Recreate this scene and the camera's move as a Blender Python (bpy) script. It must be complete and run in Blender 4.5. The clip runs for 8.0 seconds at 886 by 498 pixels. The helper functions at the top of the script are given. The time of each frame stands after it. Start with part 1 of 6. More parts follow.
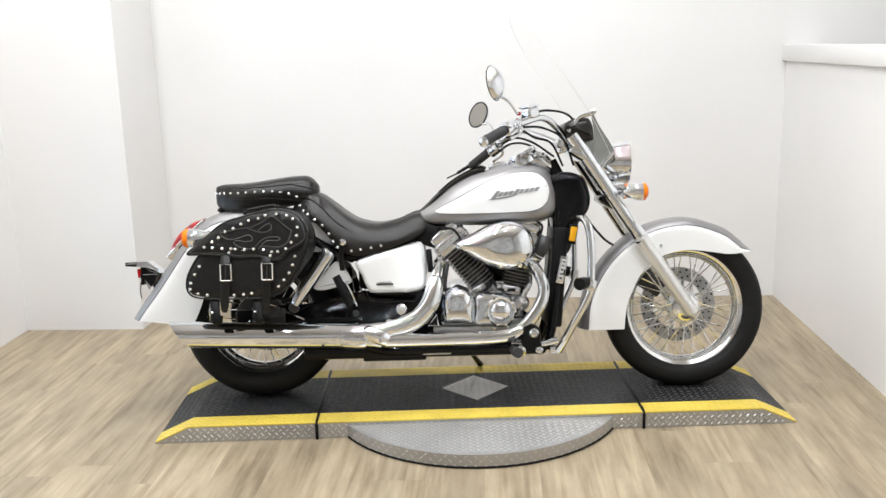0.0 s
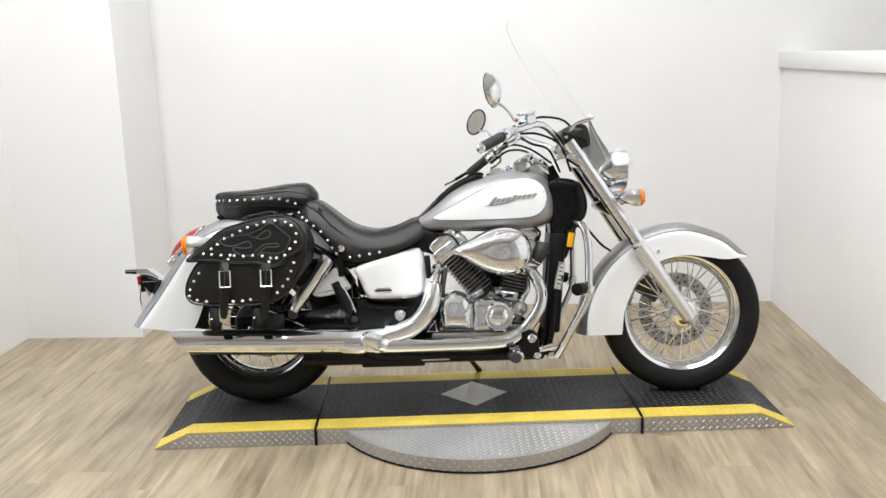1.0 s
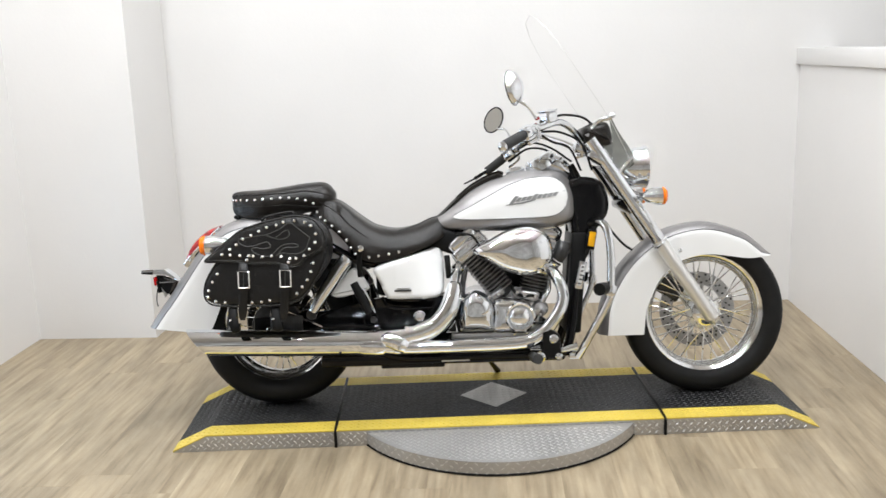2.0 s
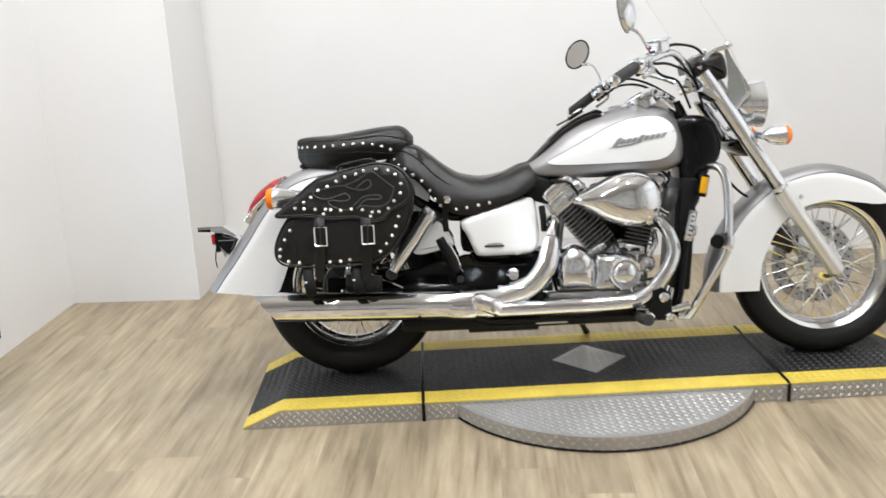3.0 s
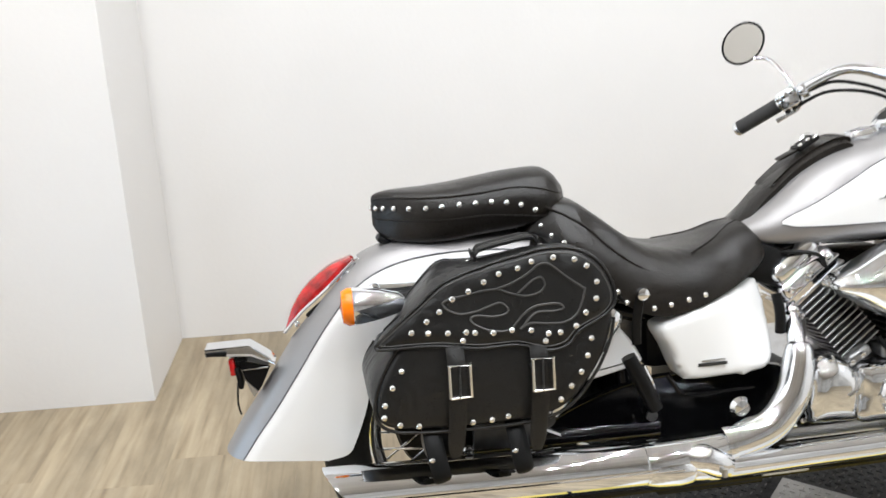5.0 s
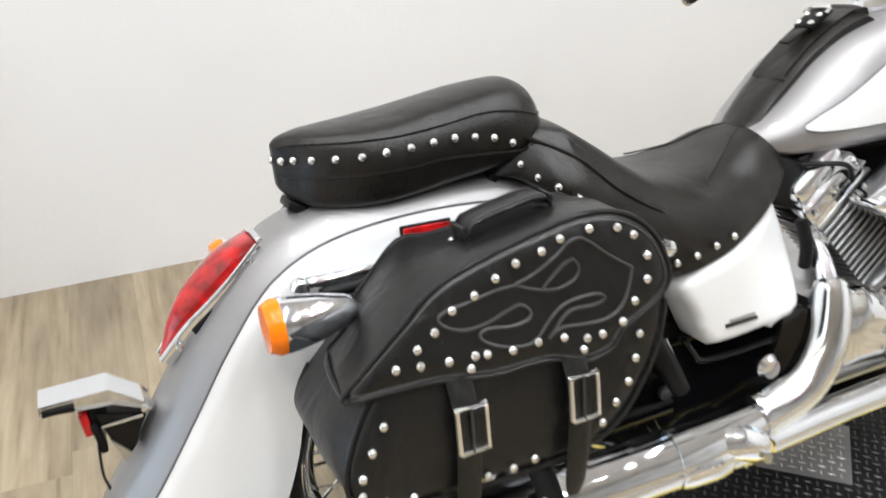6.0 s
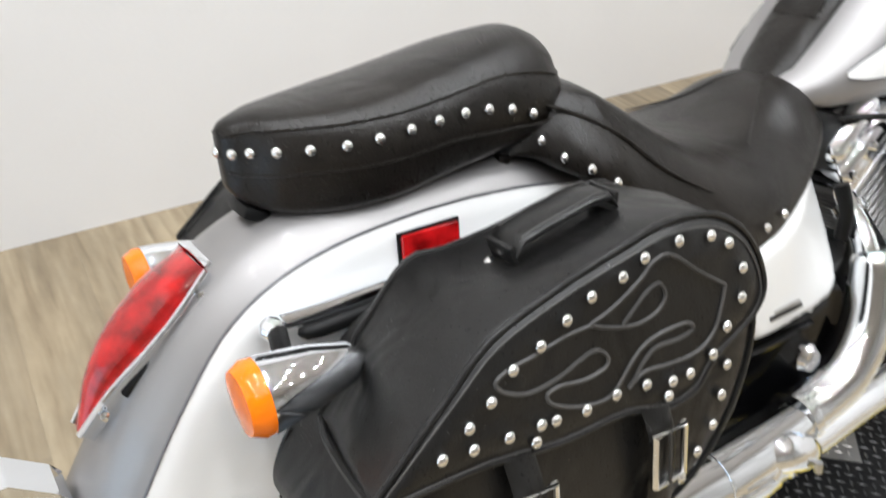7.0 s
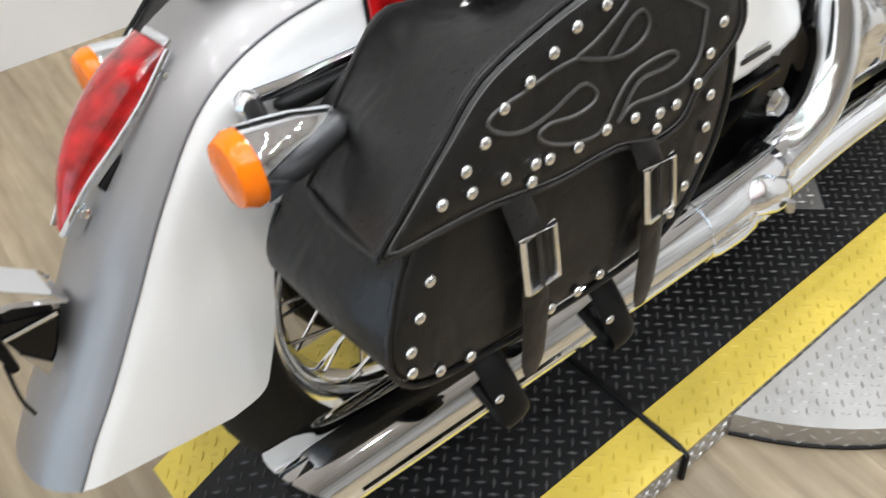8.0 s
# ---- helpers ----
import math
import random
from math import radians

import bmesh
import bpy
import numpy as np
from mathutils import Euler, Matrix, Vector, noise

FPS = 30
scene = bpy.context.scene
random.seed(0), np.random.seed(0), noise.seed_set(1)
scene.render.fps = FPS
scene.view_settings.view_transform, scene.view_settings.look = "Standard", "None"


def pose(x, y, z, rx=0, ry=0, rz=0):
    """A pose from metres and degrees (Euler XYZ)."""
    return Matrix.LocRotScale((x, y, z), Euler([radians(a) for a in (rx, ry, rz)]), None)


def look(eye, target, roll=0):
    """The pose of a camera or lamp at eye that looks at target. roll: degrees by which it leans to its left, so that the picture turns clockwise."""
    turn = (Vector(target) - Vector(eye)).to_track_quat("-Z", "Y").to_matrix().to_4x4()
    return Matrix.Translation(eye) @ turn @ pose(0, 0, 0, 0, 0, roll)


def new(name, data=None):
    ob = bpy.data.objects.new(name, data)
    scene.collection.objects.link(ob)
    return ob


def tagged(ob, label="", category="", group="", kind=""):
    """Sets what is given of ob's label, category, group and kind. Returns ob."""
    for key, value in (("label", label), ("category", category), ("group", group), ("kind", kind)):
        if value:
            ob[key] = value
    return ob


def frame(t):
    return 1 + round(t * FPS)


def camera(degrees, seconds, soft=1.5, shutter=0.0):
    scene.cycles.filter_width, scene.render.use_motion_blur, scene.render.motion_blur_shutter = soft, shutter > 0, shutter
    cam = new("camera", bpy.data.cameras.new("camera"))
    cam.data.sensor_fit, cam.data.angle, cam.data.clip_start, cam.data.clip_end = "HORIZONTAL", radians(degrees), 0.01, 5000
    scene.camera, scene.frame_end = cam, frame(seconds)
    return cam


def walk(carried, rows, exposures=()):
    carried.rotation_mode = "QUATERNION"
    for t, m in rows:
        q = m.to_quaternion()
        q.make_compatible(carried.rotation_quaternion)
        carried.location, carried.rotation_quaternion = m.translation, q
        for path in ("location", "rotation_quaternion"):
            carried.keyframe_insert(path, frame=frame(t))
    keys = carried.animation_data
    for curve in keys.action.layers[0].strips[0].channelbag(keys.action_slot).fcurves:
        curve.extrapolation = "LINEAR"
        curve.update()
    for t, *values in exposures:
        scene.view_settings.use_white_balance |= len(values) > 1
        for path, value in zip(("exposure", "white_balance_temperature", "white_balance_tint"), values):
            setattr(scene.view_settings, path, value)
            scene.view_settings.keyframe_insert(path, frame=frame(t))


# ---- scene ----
cam = camera(52.4, 8.0, 1.5, 0.4)
PATH = [
    (0, (-0.139, -3.322, 1.39), (-0.108, -1.373, 0.944), -1.5),
    (0.5, (-0.146, -3.334, 1.386), (-0.111, -1.382, 0.954), -2.0),
    (1, (-0.13, -3.341, 1.38), (-0.1, -1.386, 0.955), -1.7),
    (2.3, (-0.275, -3.254, 1.384), (-0.255, -1.303, 0.946), -2.1),
    (2.5, (-0.367, -3.194, 1.367), (-0.393, -1.252, 0.889), -4.7),
    (2.7, (-0.425, -3.101, 1.358), (-0.445, -1.176, 0.818), -2.40),
    (3, (-0.518, -2.945, 1.316), (-0.489, -1.018, 0.78), -2.7),
    (3.3, (-0.609, -2.734, 1.356), (-0.591, -0.803, 0.834), -1.37),
    (3.5, (-0.679, -2.598, 1.372), (-0.681, -0.665, 0.857), -4.5),
    (3.8, (-0.801, -2.420, 1.357), (-0.667, -0.502, 0.805), -2.24),
    (4, (-0.891, -2.306, 1.354), (-0.655, -0.403, 0.784), -2.2),
    (4.3, (-0.998, -2.142, 1.354), (-0.685, -0.266, 0.736), -1.74),
    (4.5, (-1.042, -2.018, 1.334), (-0.803, -0.132, 0.71), -2.4),
    (4.7, (-1.059, -1.871, 1.326), (-0.813, 0.032, 0.763), -2.1),
    (5.8, (-1.214, -1.111, 1.299), (-0.560, 0.553, 0.401), -3.49),
    (6, (-1.213, -1.0, 1.291), (-0.489, 0.621, 0.371), -2.28),
    (6.2, (-1.188, -0.885, 1.277), (-0.450, 0.763, 0.417), -0.98),
    (6.5, (-1.149, -0.735, 1.28), (-0.321, 0.87, 0.418), 0.18),
    (6.8, (-1.169, -0.672, 1.259), (-0.294, 0.820, 0.254), -1.19),
    (7, (-1.209, -0.648, 1.24), (-0.28, 0.756, 0.16), -0.42),
    (7.2, (-1.231, -0.629, 1.222), (-0.213, 0.681, 0.106), -0.67),
    (7.5, (-1.254, -0.63, 1.204), (-0.215, 0.618, 0.037), -1.57),
    (7.8, (-1.244, -0.636, 1.192), (-0.302, 0.498, -0.160), -2.96),
    (8, (-1.254, -0.648, 1.179), (-0.382, 0.504, -0.204), -4.02),
]
walk(cam, [(t, look(eye, target, roll)) for t, eye, target, roll in PATH],
     [(0, -0.05), (1, -0.12), (2.5, -0.17), (3, -0.15), (4, -0.08), (4.7, -0.05), (6, -0.03), (7, -0.08), (7.5, -0.14), (8, -0.26)])

# ---- light and exposure ----
world = bpy.data.worlds.new("world")
scene.world = world
world.use_nodes = True
world.node_tree.nodes["Background"].inputs[0].default_value = (1.0, 0.97, 0.93, 1)
world.node_tree.nodes["Background"].inputs[1].default_value = 0.10
LAMP_WATTS = 9.0

# ---- helpers of this scene ----
from mathutils.geometry import delaunay_2d_cdt

V = Vector


def part(name, bm, material, parent, label="", sharp=38, smooth=True):
    me = bpy.data.meshes.new(name)
    bmesh.ops.recalc_face_normals(bm, faces=bm.faces)
    bm.to_mesh(me)
    bm.free()
    return mesh_part(name, me, material, parent, label, sharp, smooth)


def mesh_part(name, me, material, parent, label="", sharp=38, smooth=True):
    if material and not me.materials:
        me.materials.append(material)
    if smooth:
        me.shade_smooth()
        me.set_sharp_from_angle(angle=radians(sharp))
    ob = new(name, me)
    if parent:
        ob.parent = parent
    if label:
        tagged(ob, label)
    return ob


def placed(name, me, parent, m, label=""):
    """A piece that shares its mesh with the pieces like it."""
    ob = new(name, me)
    ob.parent = parent
    ob.matrix_local = m
    if label:
        tagged(ob, label)
    return ob


def smooth_path(points, steps=6):
    """A Catmull-Rom line through the points."""
    pts = [V(p) for p in points]
    ext = [pts[0] * 2 - pts[1], *pts, pts[-1] * 2 - pts[-2]]
    out = []
    for i in range(1, len(ext) - 2):
        p0, p1, p2, p3 = ext[i - 1:i + 3]
        for k in range(steps):
            t = k / steps
            out.append(0.5 * (2 * p1 + (p2 - p0) * t + (2 * p0 - 5 * p1 + 4 * p2 - p3) * t * t + (3 * p1 - p0 - 3 * p2 + p3) * t ** 3))
    out.append(pts[-1])
    return out


def interp(x, xs, ys):
    """A smooth line through the points that never overshoots."""
    n = len(xs)
    if n < 3 or x <= xs[0] or x >= xs[-1]:
        return float(np.interp(x, xs, ys))
    i = max(k for k in range(n - 1) if xs[k] <= x)
    h = [xs[k + 1] - xs[k] for k in range(n - 1)]
    d = [(ys[k + 1] - ys[k]) / h[k] for k in range(n - 1)]

    def slope(k):
        if k == 0 or k == n - 1:
            return d[0] if k == 0 else d[-1]
        if d[k - 1] * d[k] <= 0:
            return 0.0
        return 3 * (h[k - 1] + h[k]) / ((2 * h[k] + h[k - 1]) / d[k - 1] + (h[k] + 2 * h[k - 1]) / d[k])

    t = (x - xs[i]) / h[i]
    return float((1 + 2 * t) * (1 - t) ** 2 * ys[i] + t * (1 - t) ** 2 * h[i] * slope(i) + t * t * (3 - 2 * t) * ys[i + 1] + t * t * (t - 1) * h[i] * slope(i + 1))


def skin(bm, rings, closed=True, caps=True):
    """Faces between rings of vertices with equal counts."""
    vs = [[bm.verts.new(p) for p in r] for r in rings]
    n = len(vs[0])
    for a, b in zip(vs, vs[1:]):
        for i in range(n if closed else n - 1):
            j = (i + 1) % n
            bm.faces.new((a[i], a[j], b[j], b[i]))
    if caps and closed:
        bm.faces.new(vs[0])
        bm.faces.new(vs[-1])
    return vs


def tube(points, radius, seg=12, steps=6, caps=True, bm=None, flat=1.0):
    """A round bar along a smooth line; radius is one number or one for each given point."""
    bm = bm or bmesh.new()
    line = smooth_path(points, steps) if steps > 1 else [V(p) for p in points]
    rad = radius if isinstance(radius, (list, tuple)) else [radius] * len(points)
    xs = [i * steps for i in range(len(points))]
    rings, normal = [], None
    for i, p in enumerate(line):
        d = (line[min(i + 1, len(line) - 1)] - line[max(i - 1, 0)]).normalized()
        if normal is None:
            normal = d.cross(V((0, 1, 0)) if abs(d.y) < 0.9 else V((1, 0, 0))).normalized()
        normal = (normal - d * normal.dot(d)).normalized()
        side = d.cross(normal)
        r = interp(i, xs, rad) if steps > 1 else rad[i]
        rings.append([p + r * (math.cos(a) * normal + flat * math.sin(a) * side) for a in [2 * math.pi * k / seg for k in range(seg)]])
    skin(bm, rings, True, caps)
    return bm


def lathe(profile, m=None, seg=24, bm=None):
    """Profile of (radius, height) turned round z, then moved by m."""
    bm = bm or bmesh.new()
    m = m or Matrix()
    rings = [[m @ V((max(r, 1e-4) * math.cos(2 * math.pi * k / seg), max(r, 1e-4) * math.sin(2 * math.pi * k / seg), h)) for k in range(seg)] for r, h in profile]
    skin(bm, rings)
    return bm


def aim(a, b):
    """A pose at a whose z axis points to b."""
    a, b = V(a), V(b)
    return Matrix.Translation(a) @ (b - a).to_track_quat("Z", "Y").to_matrix().to_4x4()


def aim_side(a, b):
    """As aim, with the y axis kept across the motorcycle."""
    a, b = V(a), V(b)
    z = (b - a).normalized()
    y = (V((0, 1, 0)) - z * z.y).normalized()
    x = y.cross(z)
    return Matrix((( x.x, y.x, z.x, a.x), (x.y, y.y, z.y, a.y), (x.z, y.z, z.z, a.z), (0, 0, 0, 1)))


def box(size, m=None, bevel=0.0, segments=2, bm=None):
    b = bmesh.new()
    bmesh.ops.create_cube(b, size=1.0, matrix=Matrix.Diagonal((*size, 1)))
    if bevel:
        bmesh.ops.bevel(b, geom=list(b.edges), offset=bevel, segments=segments, affect="EDGES", profile=0.5)
    if m:
        b.transform(m)
    if bm:
        me = bpy.data.meshes.new("scrap")
        b.to_mesh(me)
        bm.from_mesh(me)
        bpy.data.meshes.remove(me)
        b.free()
        return bm
    return b


def rounded_line(points, per=5):
    """A closed smooth outline through 2D points."""
    pts = [V((p[0], p[1], 0)) for p in points]
    n, out = len(pts), []
    for i in range(n):
        p0, p1, p2, p3 = pts[i - 1], pts[i], pts[(i + 1) % n], pts[(i + 2) % n]
        for k in range(per):
            t = k / per
            q = 0.5 * (2 * p1 + (p2 - p0) * t + (2 * p0 - 5 * p1 + 4 * p2 - p3) * t * t + (3 * p1 - p0 - 3 * p2 + p3) * t ** 3)
            out.append((q.x, q.y))
    return out


def slab(outline, levels, bm=None, fill=0.0):
    """An outline in x, z stacked along y: levels are (y, inset in metres towards the middle; from 0.9 up: 0.9 plus a share of the size). fill: spacing of a dense last face."""
    bm = bm or bmesh.new()
    n = len(outline)
    cx, cz = sum(p[0] for p in outline) / n, sum(p[1] for p in outline) / n
    normals = []
    area = sum(outline[i][0] * outline[(i + 1) % n][1] - outline[(i + 1) % n][0] * outline[i][1] for i in range(n))
    for i in range(n):
        a, b = outline[i - 1], outline[(i + 1) % n]
        d = V((b[0] - a[0], b[1] - a[1])).normalized()
        normals.append((-d.y, d.x) if area > 0 else (d.y, -d.x))
    rings = []
    for y, inset in levels:
        if inset >= 0.9:
            k = inset - 0.9
            rings.append([(cx + (p[0] - cx) * k, y, cz + (p[1] - cz) * k) for p in outline])
        else:
            rings.append([(p[0] + q[0] * inset, y, p[1] + q[1] * inset) for p, q in zip(outline, normals)])
    vs = skin(bm, rings)
    if fill:
        bm.faces.ensure_lookup_table()
        bm.faces.remove(bm.faces[-1])
        last = vs[-1]
        ring2 = [V((v.co.x, v.co.z)) for v in last]
        xs, zs = [p.x for p in ring2], [p.y for p in ring2]
        inner = []
        for i in range(int((max(xs) - min(xs)) / fill) + 1):
            for j in range(int((max(zs) - min(zs)) / fill) + 1):
                p = V((min(xs) + (i + 0.5 * (j % 2)) * fill, min(zs) + j * fill))
                if min((p - q).length for q in ring2) > fill * 0.45:
                    inner.append(p)
        co, _, faces, *_ = delaunay_2d_cdt(ring2 + inner, [], [list(range(n))], 1, 1e-5)
        y = levels[-1][0]
        made = [last[i] if i < n else bm.verts.new((c.x, y, c.y)) for i, c in enumerate(co)]
        for f in faces:
            try:
                bm.faces.new([made[i] for i in f])
            except ValueError:
                pass
    return bm


def sheet(rows, bm=None, thick=0.0):
    """A grid of points as one surface, with thickness where asked."""
    bm = bm or bmesh.new()
    skin(bm, rows, closed=False, caps=False)
    if thick:
        bmesh.ops.recalc_face_normals(bm, faces=bm.faces)
        bmesh.ops.solidify(bm, geom=list(bm.faces), thickness=thick)
    return bm


def thing(name, label, category, group="", kind="", m=None):
    ob = new(name)
    if m:
        ob.matrix_world = m
    return tagged(ob, label, category, group, kind)


# ---- materials ----
def material(name, colour, rough=0.5, metal=0.0, spread=0.1, scale=8.0, bump=0.0, bump_scale=60.0, coat=0.0, rough_spread=0.1, spec=0.5, crease=0.0):
    mat = bpy.data.materials.new(name)
    mat.use_nodes = True
    nt = mat.node_tree
    b = nt.nodes["Principled BSDF"]
    co = nt.nodes.new("ShaderNodeTexCoord")
    big = nt.nodes.new("ShaderNodeTexNoise")
    big.inputs["Scale"].default_value, big.inputs["Detail"].default_value = scale, 6
    nt.links.new(co.outputs["Object"], big.inputs["Vector"])
    ramp = nt.nodes.new("ShaderNodeMapRange")
    ramp.inputs["From Min"].default_value, ramp.inputs["From Max"].default_value = 0.3, 0.7
    ramp.inputs["To Min"].default_value, ramp.inputs["To Max"].default_value = 1 - spread, 1 + spread
    nt.links.new(big.outputs["Fac"], ramp.inputs["Value"])
    mul = nt.nodes.new("ShaderNodeVectorMath")
    mul.operation = "SCALE"
    mul.inputs[0].default_value = colour
    nt.links.new(ramp.outputs["Result"], mul.inputs["Scale"])
    nt.links.new(mul.outputs["Vector"], b.inputs["Base Color"])
    rr = nt.nodes.new("ShaderNodeMapRange")
    rr.inputs["From Min"].default_value, rr.inputs["From Max"].default_value = 0.3, 0.7
    rr.inputs["To Min"].default_value, rr.inputs["To Max"].default_value = max(rough * (1 - rough_spread), 0.02), rough * (1 + rough_spread)
    fine = nt.nodes.new("ShaderNodeTexNoise")
    fine.inputs["Scale"].default_value, fine.inputs["Detail"].default_value = bump_scale, 4
    nt.links.new(co.outputs["Object"], fine.inputs["Vector"])
    nt.links.new(fine.outputs["Fac"], rr.inputs["Value"])
    nt.links.new(rr.outputs["Result"], b.inputs["Roughness"])
    b.inputs["Metallic"].default_value = metal
    b.inputs["Specular IOR Level"].default_value = spec
    b.inputs["Coat Weight"].default_value = coat
    b.inputs["Coat Roughness"].default_value = 0.04
    if bump:
        bp = nt.nodes.new("ShaderNodeBump")
        bp.inputs["Strength"].default_value, bp.inputs["Distance"].default_value = 1.0, bump
        nt.links.new(fine.outputs["Fac"], bp.inputs["Height"])
        nt.links.new(bp.outputs["Normal"], b.inputs["Normal"])
        if crease:
            soft = nt.nodes.new("ShaderNodeTexNoise")
            soft.inputs["Scale"].default_value, soft.inputs["Detail"].default_value, soft.inputs["Distortion"].default_value = 11, 2, 0.8
            nt.links.new(co.outputs["Object"], soft.inputs["Vector"])
            wide = nt.nodes.new("ShaderNodeBump")
            wide.inputs["Strength"].default_value, wide.inputs["Distance"].default_value = 1.0, crease
            nt.links.new(soft.outputs["Fac"], wide.inputs["Height"])
            nt.links.new(wide.outputs["Normal"], bp.inputs["Normal"])
    return mat


CHROME = material("chrome", (0.86, 0.885, 0.92), 0.022, 1.0, 0.03, 6, 0.0, 22, rough_spread=0.3)
NICKEL = material("nickel", (0.86, 0.86, 0.85), 0.20, 1.0, 0.04, 30, 0.0, 60)
RIM = material("polished_rim", (0.86, 0.87, 0.88), 0.09, 1.0, 0.03, 20, 0.0, 60)
STEEL = material("brushed_steel", (0.55, 0.55, 0.55), 0.30, 1.0, 0.12, 20, 0.0003, 120)
FORK = material("fork_alloy", (0.80, 0.80, 0.79), 0.36, 0.85, 0.03, 12, 0.0, 60, rough_spread=0.05)
DISC = material("disc_steel", (0.42, 0.42, 0.42), 0.30, 0.9, 0.15, 30, 0.0002, 120)
PEARL = material("pearl_white_paint", (0.80, 0.80, 0.79), 0.30, 0.0, 0.0, 3, 0.0, 40, coat=0.6, rough_spread=0.0)
SILVER = material("silver_paint", (0.30, 0.29, 0.288), 0.46, 0.75, 0.06, 3, 0.0001, 900, coat=0.45)
STRIPE = material("pinstripe", (0.14, 0.14, 0.15), 0.35, 0.3, 0.05, 30)
BLACK = material("black_paint", (0.003, 0.003, 0.0035), 0.07, 0.0, 0.3, 12, 0.0, 50, spec=0.28)
MATT = material("black_plastic", (0.006, 0.006, 0.006), 0.42, 0.0, 0.25, 14, 0.0002, 200, spec=0.16)
LEATHER = material("black_leather", (0.0080, 0.0063, 0.0048), 0.32, 0.0, 0.35, 7, 0.0004, 500, rough_spread=0.25, spec=0.36, crease=0.004)
BAG_LEATHER = material("bag_leather", (0.0075, 0.0072, 0.0069), 0.34, 0.0, 0.30, 9, 0.0003, 420, rough_spread=0.25, spec=0.42, crease=0.007)
RAISED = material("embossed_leather", (0.045, 0.043, 0.041), 0.5, 0.0, 0.3, 20, 0.0003, 300)
RUBBER = material("tyre_rubber", (0.008, 0.008, 0.008), 0.6, 0.0, 0.25, 10, 0.0004, 180, spec=0.22)
GRIP = material("grip_rubber", (0.025, 0.025, 0.025), 0.7, 0.0, 0.2, 30, 0.0004, 300)
FIN = material("cylinder_alloy", (0.30, 0.30, 0.30), 0.32, 0.85, 0.15, 30, 0.0002, 150)
DARK_METAL = material("dark_metal", (0.06, 0.06, 0.06), 0.38, 0.7, 0.3, 25, 0.0003, 90)
# the strong tone noise paints in the glints of the lens's inner facets
RED = material("red_lens", (0.34, 0.006, 0.007), 0.08, 0.0, 0.6, 38, 0.0010, 55, coat=0.4)
AMBER = material("amber_lens", (0.90, 0.19, 0.004), 0.16, 0.0, 0.12, 30, 0.0004, 160, coat=0.2, spec=0.3)
YELLOW_REFLECTOR = material("yellow_reflector", (0.85, 0.42, 0.01), 0.2, 0.0, 0.1, 40, 0.001, 300)
MIRROR = material("mirror_glass", (0.36, 0.345, 0.32), 0.02, 1.0, 0.0, 5, 0.0, 40)
TAG = material("paper_tag", (0.6, 0.6, 0.58), 0.6, 0.0, 0.2, 60)
WALL = material("white_wall_paint", (0.765, 0.752, 0.737), 0.45, 0.0, 0.025, 1.3, 0.0005, 70)
# for walls out of view: pale and uneven so that chrome reflects some contrast
UNSEEN_WALL = material("unseen_reflected_wall", (0.72, 0.715, 0.70), 0.6, 0.0, 0.25, 1.8)
CEILING = material("ceiling_paint", (0.70, 0.675, 0.65), 0.8, 0.0, 0.10, 1.2, 0.0005, 60)
PLATFORM_BLACK = material("black_tread_plate", (0.012, 0.012, 0.0125), 0.46, 0.0, 0.4, 5, 0.0003, 120, rough_spread=0.3, spec=0.25)
ALU = material("aluminium_tread_plate", (0.46, 0.452, 0.44), 0.45, 0.7, 0.10, 4, 0.0003, 160, rough_spread=0.3)
ALU_LUG = material("bright_tread", (0.57, 0.56, 0.545), 0.42, 0.7, 0.1, 8, 0.0002, 160)
# lugs paler than the deck: their specular sheen is put into the colour
BLACK_LUG = material("black_tread_sheen", (0.060, 0.060, 0.062), 0.32, 0.2, 0.4, 6, 0.0002, 160)
YELLOW = material("yellow_paint", (0.64, 0.485, 0.075), 0.42, 0.0, 0.14, 6, 0.0002, 90)
LAMP_SHELL = material("lamp_shell", (0.7, 0.7, 0.68), 0.5, 0.0, 0.03, 10)
VENT = material("vent_metal", (0.03, 0.028, 0.026), 0.4, 0.3, 0.2, 10)


def glass_material():
    """Thin clear sheet: what lies behind shows through, with a weak gloss."""
    mat = bpy.data.materials.new("clear_screen")
    mat.use_nodes = True
    nt = mat.node_tree
    nt.nodes.remove(nt.nodes["Principled BSDF"])
    clear, gloss, mix = (nt.nodes.new(n) for n in ("ShaderNodeBsdfTransparent", "ShaderNodeBsdfGlossy", "ShaderNodeMixShader"))
    clear.inputs["Color"].default_value = (0.992, 0.993, 0.99, 1)
    gloss.inputs["Roughness"].default_value = 0.03
    mix.inputs["Fac"].default_value = 0.02
    nt.links.new(clear.outputs[0], mix.inputs[1])
    nt.links.new(gloss.outputs[0], mix.inputs[2])
    nt.links.new(mix.outputs[0], nt.nodes["Material Output"].inputs["Surface"])
    return mat


SMOKED = material("smoked_plate", (0.26, 0.265, 0.245), 0.18, 0.4, 0.1, 20)
BADGE = material("badge_grey", (0.28, 0.28, 0.28), 0.35, 0.5, 0.1, 20)
EDGE = material("screen_edge", (0.60, 0.59, 0.57), 0.3, 0.0, 0.05, 20)
GLASS = glass_material()


